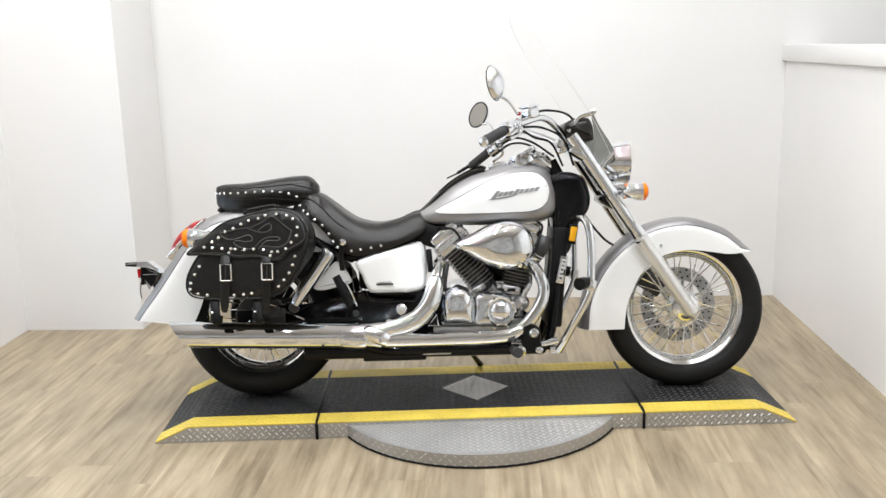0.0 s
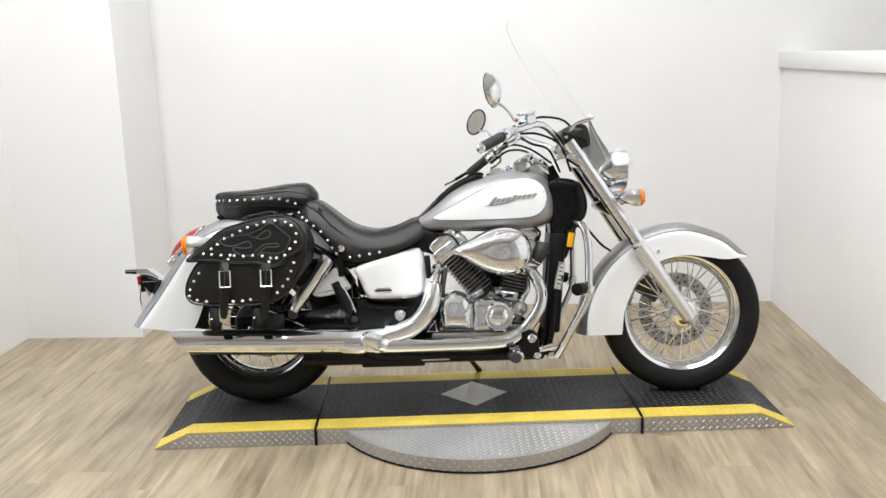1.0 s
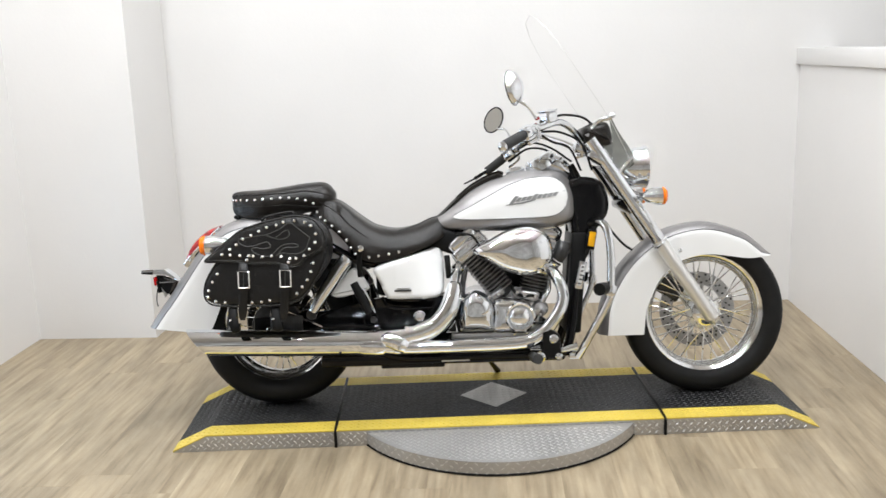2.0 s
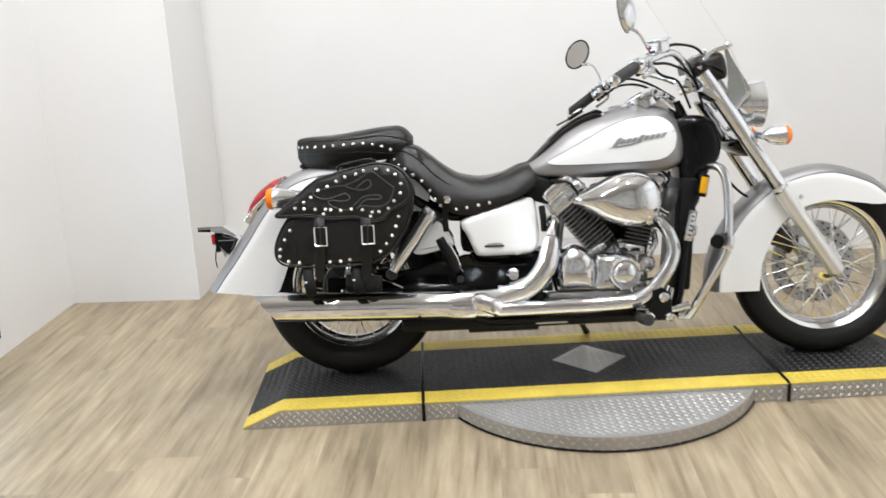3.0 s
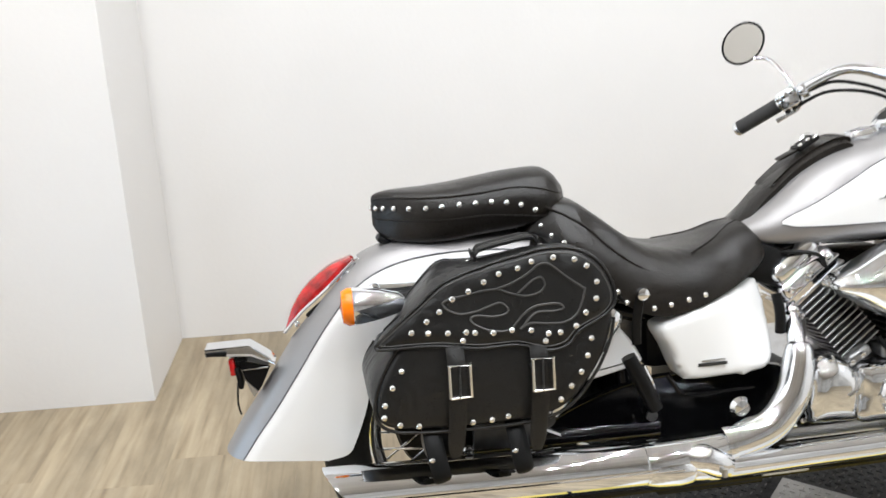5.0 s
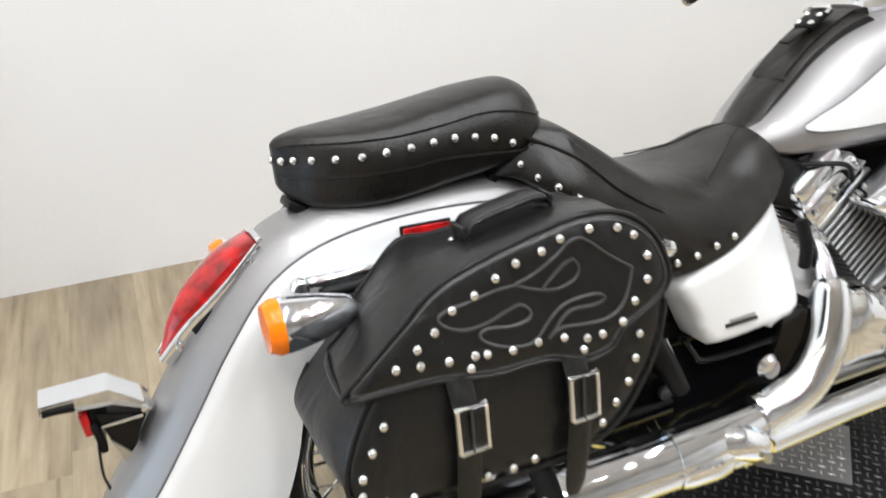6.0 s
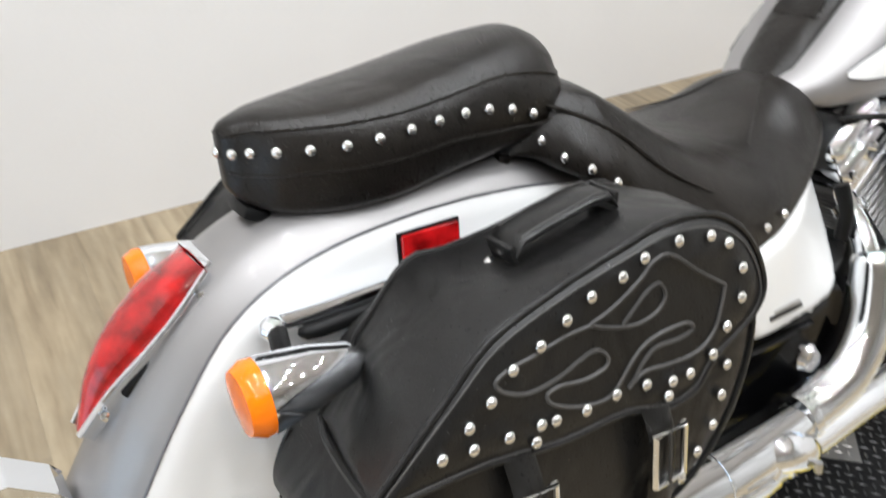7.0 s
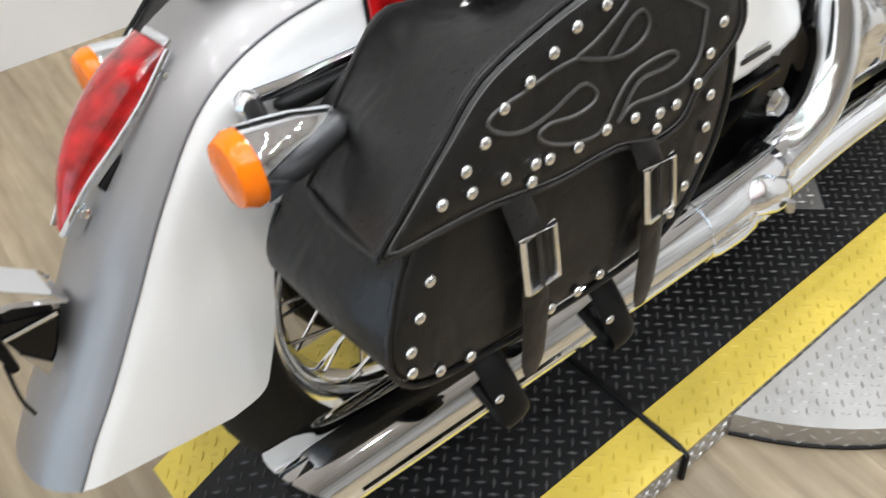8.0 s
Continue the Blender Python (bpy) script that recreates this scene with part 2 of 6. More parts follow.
def plank_material():
    mat = material("oak_vinyl", (0.5, 0.37, 0.215), 0.42, 0.0, 0.1, 2, 0.0003, 90)
    nt = mat.node_tree
    b = nt.nodes["Principled BSDF"]
    co = nt.nodes.new("ShaderNodeTexCoord")
    info = nt.nodes.new("ShaderNodeObjectInfo")
    add = nt.nodes.new("ShaderNodeVectorMath")
    add.operation = "MULTIPLY_ADD"
    nt.links.new(info.outputs["Random"], add.inputs[0])
    add.inputs[1].default_value = (37, 11, 5)
    nt.links.new(co.outputs["Object"], add.inputs[2])
    mp = nt.nodes.new("ShaderNodeMapping")
    mp.inputs["Scale"].default_value = (26, 1.7, 1)
    nt.links.new(add.outputs["Vector"], mp.inputs["Vector"])
    grain = nt.nodes.new("ShaderNodeTexNoise")
    grain.inputs["Scale"].default_value, grain.inputs["Detail"].default_value, grain.inputs["Distortion"].default_value = 1.6, 9, 0.35
    nt.links.new(mp.outputs["Vector"], grain.inputs["Vector"])
    cr = nt.nodes.new("ShaderNodeValToRGB")
    cr.color_ramp.elements[0].position, cr.color_ramp.elements[0].color = 0.28, (0.225, 0.172, 0.108, 1)
    cr.color_ramp.elements[1].position, cr.color_ramp.elements[1].color = 0.72, (0.41, 0.335, 0.228, 1)
    mid = cr.color_ramp.elements.new(0.46)
    mid.color = (0.325, 0.258, 0.168, 1)
    nt.links.new(grain.outputs["Fac"], cr.inputs["Fac"])
    mp2 = nt.nodes.new("ShaderNodeMapping")
    mp2.inputs["Scale"].default_value = (6, 1.6, 1)
    nt.links.new(add.outputs["Vector"], mp2.inputs["Vector"])
    cloud = nt.nodes.new("ShaderNodeTexNoise")
    cloud.inputs["Scale"].default_value, cloud.inputs["Detail"].default_value, cloud.inputs["Roughness"].default_value = 1.3, 5, 0.65
    nt.links.new(mp2.outputs["Vector"], cloud.inputs["Vector"])
    blot = nt.nodes.new("ShaderNodeMapRange")
    blot.inputs["From Min"].default_value, blot.inputs["From Max"].default_value = 0.32, 0.62
    blot.inputs["To Min"].default_value, blot.inputs["To Max"].default_value = 0.74, 1.10
    nt.links.new(cloud.outputs["Fac"], blot.inputs["Value"])
    tone = nt.nodes.new("ShaderNodeMapRange")
    tone.inputs["To Min"].default_value, tone.inputs["To Max"].default_value = 0.88, 1.08
    nt.links.new(info.outputs["Random"], tone.inputs["Value"])
    sc = nt.nodes.new("ShaderNodeVectorMath")
    sc.operation = "SCALE"
    nt.links.new(cr.outputs["Color"], sc.inputs[0])
    both = nt.nodes.new("ShaderNodeMath")
    both.operation = "MULTIPLY"
    nt.links.new(tone.outputs["Result"], both.inputs[0])
    nt.links.new(blot.outputs["Result"], both.inputs[1])
    nt.links.new(both.outputs[0], sc.inputs["Scale"])
    nt.links.new(sc.outputs["Vector"], b.inputs["Base Color"])
    return mat


PLANK = plank_material()


def glow_material(name, colour, strength):
    mat = bpy.data.materials.new(name)
    mat.use_nodes = True
    b = mat.node_tree.nodes["Principled BSDF"]
    b.inputs["Emission Color"].default_value = (*colour, 1)
    b.inputs["Emission Strength"].default_value = strength
    return mat


DAYLIGHT = glow_material("daylight_behind_grille", (0.62, 0.80, 1.0), 4.0)

# ---- the room: it stands at a small angle to the platform ----
ROOM = pose(0, 0, 0, 0, 0, -4.2)
LEFT_X, RIGHT_X, BACK_Y, JOG_X, JOG_Y, FRONT_Y, BOOTH_Y, HIGH = -2.30, 1.625, 1.507, -1.69, 0.995, -6.5, -1.6, 3.2


def wall(name, x0, y0, x1, y1, z0=0.0, z1=HIGH, label="white painted wall of the photo booth", mat=None):
    bm = box((x1 - x0, y1 - y0, z1 - z0), pose((x0 + x1) / 2, (y0 + y1) / 2, (z0 + z1) / 2))
    ob = part(name, bm, mat or WALL, None, smooth=False)
    ob.matrix_world = ROOM
    return tagged(ob, label, "wall", kind="structure")


wall("wall_north", JOG_X, BACK_Y, RIGHT_X + 0.15, BACK_Y + 0.15)
wall("wall_north_jog", LEFT_X - 0.15, JOG_Y, JOG_X, BACK_Y + 0.15, label="white wall that stands forward beside the corner")
wall("wall_west", LEFT_X - 0.15, BOOTH_Y, LEFT_X, JOG_Y)
wall("wall_east", RIGHT_X, BOOTH_Y, RIGHT_X + 0.15, BACK_Y, 0, 1.254, "white half-height side wall with a ledge on top")
wall("wall_east_upper", RIGHT_X + 0.9, BOOTH_Y, RIGHT_X + 1.05, BACK_Y + 0.15, 0, HIGH, "grey-white wall behind the half-height wall")
wall("wall_north_end", RIGHT_X + 0.15, BACK_Y, RIGHT_X + 0.9, BACK_Y + 0.15)
# these four walls are unseen, added to close the room and feed the chrome
wall("wall_west_unseen", LEFT_X - 1.6, FRONT_Y, LEFT_X - 1.45, BOOTH_Y, label="unseen pale wall added behind the camera for reflections", mat=UNSEEN_WALL)
wall("wall_west_return", LEFT_X - 1.6, BOOTH_Y, LEFT_X - 0.15, BOOTH_Y + 0.15, label="unseen pale return wall added beside the booth for reflections", mat=UNSEEN_WALL)
wall("wall_east_unseen", RIGHT_X + 0.9, FRONT_Y, RIGHT_X + 1.05, BOOTH_Y, label="unseen pale wall added behind the camera for reflections", mat=UNSEEN_WALL)
wall("wall_south", LEFT_X - 1.6, FRONT_Y - 0.15, RIGHT_X + 1.05, FRONT_Y, label="unseen pale far wall added behind the camera for reflections", mat=UNSEEN_WALL)
# out of view: closes the room, its tone set for bounce and chrome reflections
ceiling = part("ceiling", box((RIGHT_X - LEFT_X + 2.75, BACK_Y - FRONT_Y + 0.3, 0.1), pose((LEFT_X + RIGHT_X) / 2 - 0.27, (BACK_Y + FRONT_Y) / 2, HIGH + 0.05)), CEILING, None, smooth=False)
ceiling.matrix_world = ROOM
tagged(ceiling, "unseen ceiling over the booth, toned for bounce light", "ceiling", kind="structure")
floor = part("floor", box((RIGHT_X - LEFT_X + 2.75, BACK_Y - FRONT_Y + 0.3, 0.1), pose((LEFT_X + RIGHT_X) / 2 - 0.27, (BACK_Y + FRONT_Y) / 2, -0.056)), MATT, None, smooth=False)
floor.matrix_world = ROOM
tagged(floor, "light oak vinyl plank floor", "floor", kind="structure")


def ceiling_lamp(x, y):
    lamp = thing("ceiling_lamp", "round white LED lamp on the ceiling", "lamp", "ceiling lamps", m=ROOM @ pose(x, y, HIGH))
    part("housing", lathe([(0.06, 0.0), (0.10, -0.02), (0.105, -0.05), (0.098, -0.055), (0.09, -0.045), (0.0, -0.045)]), LAMP_SHELL, lamp)
    light = bpy.data.lights.new("led", "AREA")
    light.shape, light.size, light.energy, light.color = "DISK", 0.05, LAMP_WATTS, (0.925, 0.958, 1.0)
    ob = new("led", light)
    ob.parent = lamp
    ob.location = (0, 0, -0.06)


for lx in (-1.75, -1.0, -0.25, 0.5, 1.25):
    for ly in (-2.5, -1.8, -1.1, -0.4, 0.3):
        ceiling_lamp(lx, ly)

# ---- the platform under the motorcycle ----
TOP = 0.062
PX0, PX1, PY0, PY1 = -1.152, 1.188, -0.275, 0.258
JOINTS = (-0.565, 0.626)
RAMP = 0.125


def lugs(spots, length, width, height, turn_of, z_of, m=None):
    """Raised lens-shaped treads at the spots, as plain vertex and face lists."""
    verts, faces = [], []
    for k, (x, y) in enumerate(spots):
        a = turn_of(k, x, y)
        ca, sa = math.cos(a), math.sin(a)
        base = len(verts)
        for px, py, pz in ((-0.5, 0, 0), (0, -0.5, 0), (0.5, 0, 0), (0, 0.5, 0), (-0.22, 0, 1), (0.22, 0, 1)):
            lx, ly = px * length, py * width
            x2, y2 = x + lx * ca - ly * sa, y + lx * sa + ly * ca
            verts.append((x2, y2, z_of(x2, y2) + pz * height - (0.0006 if pz == 0 else 0)))
        faces += [tuple(base + i for i in f) for f in ((0, 1, 4), (1, 5, 4), (1, 2, 5), (2, 3, 5), (3, 4, 5), (3, 0, 4))]
    me = bpy.data.meshes.new("tread")
    me.from_pydata(verts, [], faces)
    if m:
        me.transform(m)
    return me


def tread_grid(x0, x1, y0, y1, pitch, inside=lambda x, y: True):
    spots = []
    ny, nx = int((y1 - y0) / (pitch / 2)), int((x1 - x0) / (pitch / 2))
    for j in range(ny + 1):
        for i in range(nx + 1):
            x, y = x0 + i * pitch / 2, y0 + j * pitch / 2
            if (i + j) % 2 == 0 and inside(x, y):
                spots.append((x, y, i % 2 == 0))
    return spots


def deck_height(x, y=0):
    if x < PX0 + RAMP:
        return 0.006 + (TOP - 0.006) * max(x - PX0, 0) / RAMP
    if x > PX1 - RAMP:
        return 0.006 + (TOP - 0.006) * max(PX1 - x, 0) / RAMP
    return TOP


def strip(x0, x1, y0, y1, lift, thick, cuts=()):
    """A strip that follows the deck between two lines in y."""
    xs = sorted({x0, x1, *[c for c in (PX0 + RAMP, PX1 - RAMP, *cuts) if x0 < c < x1]})
    bm = bmesh.new()
    rings = [[(x, y0, deck_height(x) + lift - thick), (x, y1, deck_height(x) + lift - thick), (x, y1, deck_height(x) + lift), (x, y0, deck_height(x) + lift)] for x in xs]
    skin(bm, rings)
    return bm


platform = thing("display_platform", "black tread-plate motorcycle platform with yellow edges and an aluminium turntable", "platform")
SECTIONS = ((PX0, JOINTS[0] - 0.004), (JOINTS[0] + 0.004, JOINTS[1] - 0.004), (JOINTS[1] + 0.004, PX1))
YELLOW_WIDE = 0.084
DIAMOND = (0.027, 0.018, 0.130)


def in_diamond(x, y, grow=0.0):
    return abs(x - DIAMOND[0]) + abs(y - DIAMOND[1]) < DIAMOND[2] + grow


for x0, x1 in SECTIONS:
    xs = sorted({x0, x1, *[c for c in (PX0 + RAMP, PX1 - RAMP) if x0 < c < x1]})
    bm = bmesh.new()
    skin(bm, [[(x, PY0, 0.0), (x, PY1, 0.0), (x, PY1, deck_height(x) - 0.004), (x, PY0, deck_height(x) - 0.004)] for x in xs])
    section = part("section", bm, ALU, platform, "aluminium tread-plate side panels", smooth=False)
    part("deck", strip(x0, x1, PY0 + YELLOW_WIDE, PY1 - YELLOW_WIDE, 0.0, 0.0039), PLATFORM_BLACK, section, smooth=False)
    part("yellow_edge", strip(x0, x1, PY0 - 0.001, PY0 + YELLOW_WIDE, 0.0006, 0.0045), YELLOW, section, "yellow painted edge strip", smooth=False)
    part("yellow_edge", strip(x0, x1, PY1 - YELLOW_WIDE, PY1 + 0.001, 0.0006, 0.0045), YELLOW, section, "yellow painted edge strip", smooth=False)
    grid = tread_grid(x0 + 0.012, x1 - 0.012, PY0 + YELLOW_WIDE + 0.008, PY1 - YELLOW_WIDE - 0.008, 0.026, lambda x, y: not in_diamond(x, y, 0.012))
    me = lugs([(g[0], g[1]) for g in grid], 0.0205, 0.0064, 0.0022, lambda k, x, y: 0.785 if grid[k][2] else -0.785, deck_height)
    tagged(mesh_part("tread", me, BLACK_LUG, section, smooth=False), kind="stuff")
    for y0, y1 in ((PY0 + 0.008, PY0 + YELLOW_WIDE - 0.006), (PY1 - YELLOW_WIDE + 0.006, PY1 - 0.008)):
        edge = tread_grid(x0 + 0.012, x1 - 0.012, y0, y1, 0.026)
        me = lugs([(g[0], g[1]) for g in edge], 0.0205, 0.0064, 0.0020, lambda k, x, y: 0.785 if edge[k][2] else -0.785, lambda x, y: deck_height(x) + 0.0006)
        tagged(mesh_part("tread", me, YELLOW, section, smooth=False), kind="stuff")
    side = tread_grid(x0 + 0.012, x1 - 0.012, 0.010, 0.056, 0.026, lambda x, y: y < deck_height(x) - 0.012)
    me = lugs([(g[0], g[1]) for g in side], 0.0205, 0.0064, 0.0030, lambda k, x, y: 0.785 if side[k][2] else -0.785, lambda x, y: 0.0, Matrix.Translation((0, PY0, 0)) @ pose(0, 0, 0, 90))
    tagged(mesh_part("tread", me, ALU_LUG, section, smooth=False), kind="stuff")

for jx in JOINTS:
    part("joint_strip", tube([(jx, PY0 - 0.004, 0.0), (jx, PY0 - 0.004, TOP - 0.004), (jx, PY0 + 0.01, TOP + 0.001), (jx, PY1 - 0.01, TOP + 0.001), (jx, PY1 + 0.003, TOP - 0.004), (jx, PY1 + 0.003, 0.0)], 0.0055, 8, 1), MATT, platform, "black rubber joint strip")

dcx, dcy, dr = DIAMOND
bm = bmesh.new()
skin(bm, [[(dcx - dr, dcy, z), (dcx, dcy - dr, z), (dcx + dr, dcy, z), (dcx, dcy + dr, z)] for z in (TOP - 0.003, TOP + 0.0012)])
badge = part("diamond_plate", bm, ALU, platform, "bright aluminium diamond inlay", smooth=False)
grid = tread_grid(dcx - dr, dcx + dr, dcy - dr, dcy + dr, 0.026, lambda x, y: in_diamond(x, y, -0.018))
tagged(mesh_part("tread", lugs([(g[0], g[1]) for g in grid], 0.0205, 0.0064, 0.002, lambda k, x, y: 0.785 if grid[k][2] else -0.785, lambda x, y: TOP + 0.0012), ALU_LUG, badge, smooth=False), kind="stuff")

DISC_C, DISC_R, DISC_TOP = (0.030, 0.0), 0.555, 0.050
for sign, edge_y in ((-1, PY0),):
    half = math.acos(min(abs(edge_y - DISC_C[1]) / DISC_R, 1))
    mid = -math.pi / 2 if sign < 0 else math.pi / 2
    rim = [(DISC_C[0] + DISC_R * math.cos(mid - half + 2 * half * k / 48), DISC_C[1] + DISC_R * math.sin(mid - half + 2 * half * k / 48)) for k in range(49)]
    rim = [(x, min(y, PY0 - 0.002) if sign < 0 else max(y, PY1 + 0.002)) for x, y in rim]
    bm = bmesh.new()
    skin(bm, [[(x, y, z) for x, y in rim] for z in (0.0, DISC_TOP - 0.002, DISC_TOP)])
    table = part("turntable", bm, ALU, platform, "round aluminium tread-plate turntable", sharp=30)
    grid = tread_grid(DISC_C[0] - DISC_R, DISC_C[0] + DISC_R, min(p[1] for p in rim), max(p[1] for p in rim), 0.026,
                      lambda x, y: math.hypot(x - DISC_C[0], y - DISC_C[1]) < DISC_R - 0.016 and (y < PY0 - 0.016 if sign < 0 else y > PY1 + 0.016))
    me = lugs([(g[0], g[1]) for g in grid], 0.0205, 0.0064, 0.002, lambda k, x, y: 0.785 if grid[k][2] else -0.785, lambda x, y: DISC_TOP)
    tagged(mesh_part("tread", me, ALU_LUG, table, smooth=False), kind="stuff")
    n = int(2 * half * DISC_R / 0.017)
    verts, faces = [], []
    for k in range(1, n):
        for row in range(3):
            if (k + row) % 2:
                continue
            a, z = mid - half + 2 * half * k / n, 0.009 + 0.016 * row
            lean_to = 1 if (k // 2 + row) % 2 else -1
            base = len(verts)
            for s, h, o in ((-0.009, -0.009, 0), (0.003, -0.003, 0), (0.009, 0.009, 0), (-0.003, 0.003, 0), (0, 0, 0.0022)):
                t, r = a + lean_to * s / DISC_R, DISC_R + o - 0.0004
                verts.append((DISC_C[0] + r * math.cos(t), DISC_C[1] + r * math.sin(t), z + h * 0.8))
            faces += [tuple(base + i for i in f) for f in ((0, 1, 4), (1, 2, 4), (2, 3, 4), (3, 0, 4))]
    me = bpy.data.meshes.new("tread")
    me.from_pydata(verts, [], faces)
    tagged(mesh_part("tread", me, ALU_LUG, table, smooth=False), kind="stuff")
    # dark tube along the whole foot, in part only a stand-in for shade
    part("gasket_shade", tube([(x, y, 0.004) for x, y in rim], 0.004, 6, 1), MATT, platform, "black gasket line that also draws the shade at the foot")

# ---- the motorcycle: x forward, y to its left, z up along its own leaning frame ----
bike = thing("motorcycle", "white and silver cruiser motorcycle with black saddlebags on its stand", "motorcycle",
             m=pose(0, 0.004, TOP + 0.002, 0, 0, -0.75) @ pose(0, 0, 0, -8.8))

STUD = bpy.data.meshes.new("stud")
sb = lathe([(0.0055, 0.0), (0.0062, 0.0012), (0.0052, 0.0034), (0.0028, 0.0048), (0.0, 0.0052)], seg=10)
bmesh.ops.recalc_face_normals(sb, faces=sb.faces)
sb.to_mesh(STUD)
sb.free()
STUD.materials.append(NICKEL)
STUD.shade_smooth()


def studs(spots, parent, name="stud"):
    """Chrome studs: spots are (place, outward direction)."""
    for p, d in spots:
        placed(name, STUD, parent, aim(p, V(p) + V(d)))


def wheel(name, x, z, r_tyre, half_wide, r_rim, label, spokes=36, disc_side=0):
    hub_half = 0.055
    w = part(name, lathe([(0.030, -hub_half), (0.044, -hub_half + 0.006), (0.044, -hub_half + 0.016), (0.026, -0.02), (0.026, 0.02), (0.044, hub_half - 0.016), (0.044, hub_half - 0.006), (0.030, hub_half)],
                         pose(x, 0, z, 90), 24), CHROME, bike, label)
    prof = []
    for k in range(25):
        a = -math.pi * 0.80 + 2 * math.pi * 0.80 * k / 24
        depth = (r_tyre - r_rim) * 0.5
        c = math.cos(a)
        prof.append((r_rim - 0.004 + depth + depth * (abs(c) ** 0.85) * (1 if c > 0 else -1) * (1.0 if c > 0 else 0.95), half_wide * abs(math.sin(a)) ** 0.8 * (1 if a > 0 else -1)))
    bm = bmesh.new()
    m, seg = pose(x, 0, z, 90), 64
    skin(bm, [[m @ V((r * math.cos(2 * math.pi * k / seg), r * math.sin(2 * math.pi * k / seg), h)) for k in range(seg)] for r, h in prof], caps=False)
    part("tyre", bm, RUBBER, w, "black rubber tyre", sharp=60)
    rim_p = [(r_rim - 0.012, -half_wide * 0.46), (r_rim - 0.005, -half_wide * 0.60), (r_rim + 0.004, -half_wide * 0.68), (r_rim + 0.007, -half_wide * 0.66), (r_rim + 0.004, -half_wide * 0.52), (r_rim - 0.006, -0.018),
             (r_rim - 0.006, 0.018), (r_rim + 0.004, half_wide * 0.52), (r_rim + 0.007, half_wide * 0.66), (r_rim + 0.004, half_wide * 0.68), (r_rim - 0.005, half_wide * 0.60), (r_rim - 0.012, half_wide * 0.46),
             (r_rim - 0.017, half_wide * 0.36), (r_rim - 0.023, half_wide * 0.20), (r_rim - 0.024, -half_wide * 0.20), (r_rim - 0.017, -half_wide * 0.36), (r_rim - 0.012, -half_wide * 0.46)]
    bm = bmesh.new()
    skin(bm, [[m @ V((r * math.cos(2 * math.pi * k / 64), r * math.sin(2 * math.pi * k / 64), h)) for k in range(64)] for r, h in rim_p], caps=False)
    part("rim", bm, RIM, w, "polished chrome rim", sharp=35)
    # spokes, laced in crossing pairs
    length = r_rim - 0.024 - 0.040
    sm = bpy.data.meshes.new("spoke")
    b2 = tube([(0, 0, 0), (0, 0, 1.0)], 0.0026, 6, 1)
    b2.to_mesh(sm)
    b2.free()
    sm.materials.append(RIM)
    for k in range(spokes):
        side = 1 if k % 2 else -1
        a = 2 * math.pi * k / spokes
        lace = 0.75 if (k // 2) % 2 else -0.75
        p = m @ V((0.040 * math.cos(a + lace), 0.040 * math.sin(a + lace), side * (hub_half - 0.01)))
        q = m @ V(((r_rim - 0.022) * math.cos(a), (r_rim - 0.022) * math.sin(a), side * 0.008))
        mm = aim(p, q) @ Matrix.Diagonal((1, 1, (q - p).length, 1))
        placed("spoke", sm, w, mm)
    for side in (-1, 1):
        part("hub_flange", lathe([(0.028, -0.006), (0.050, -0.005), (0.052, 0.0), (0.050, 0.004), (0.040, 0.008), (0.030, 0.018), (0.018, 0.024), (0.0, 0.026)], aim((x, side * (hub_half - 0.008), z), (x, side * 0.4, z)), 28), RIM, w, "chrome hub flange")
    if disc_side:
        y = disc_side * 0.066
        bm = bmesh.new()
        ring = [(0.148, -0.0025), (0.148, 0.0025), (0.098, 0.0025), (0.098, -0.0025), (0.148, -0.0025)]
        md = pose(x, y, z, 90)
        skin(bm, [[md @ V((r * math.cos(2 * math.pi * k / 48), r * math.sin(2 * math.pi * k / 48), h)) for k in range(48)] for r, h in ring], caps=False)
        disc = part("brake_disc", bm, DISC, w, "drilled steel brake disc")
        hole = bpy.data.meshes.new("hole")
        b3 = lathe([(0.0042, -0.0031), (0.0042, 0.0031)], seg=8)
        b3.to_mesh(hole)
        b3.free()
        hole.materials.append(MATT)
        for k in range(72):
            a, r = 2 * math.pi * k / 72, (0.107, 0.128, 0.117, 0.139)[k % 4]
            placed("disc_hole", hole, disc, md @ pose(r * math.cos(a), r * math.sin(a), 0))
        for k in range(6):
            a = 2 * math.pi * k / 6
            part("disc_arm", tube([md @ V((0.04 * math.cos(a), 0.04 * math.sin(a), 0)), md @ V((0.102 * math.cos(a + 0.3), 0.102 * math.sin(a + 0.3), 0))], 0.007, 8, 1), STEEL, disc)
    return w


FX, FZ, FR = 0.842, 0.303, 0.312
RX, RZ, RR = -0.792, 0.307, 0.310
front_wheel = wheel("front_wheel", FX, FZ, FR, 0.060, 0.219, "spoked front wheel with a chrome rim", 40, 1)
rear_wheel = wheel("rear_wheel", RX, RZ, RR, 0.078, 0.203, "spoked rear wheel with a chrome rim", 36)
part("hub_plate", lathe([(0.020, 0.012), (0.058, 0.014), (0.066, 0.020), (0.064, 0.028), (0.050, 0.032), (0.034, 0.046), (0.020, 0.060)], pose(FX, 0, FZ, 90), 36), FORK, front_wheel, "satin alloy hub plate")
part("brake_drum", lathe([(0.03, 0.03), (0.095, 0.035), (0.100, 0.05), (0.096, 0.068), (0.05, 0.075), (0.02, 0.085)], pose(RX, -0.0, RZ, 90), 32), DARK_METAL, rear_wheel, "alloy rear brake drum")
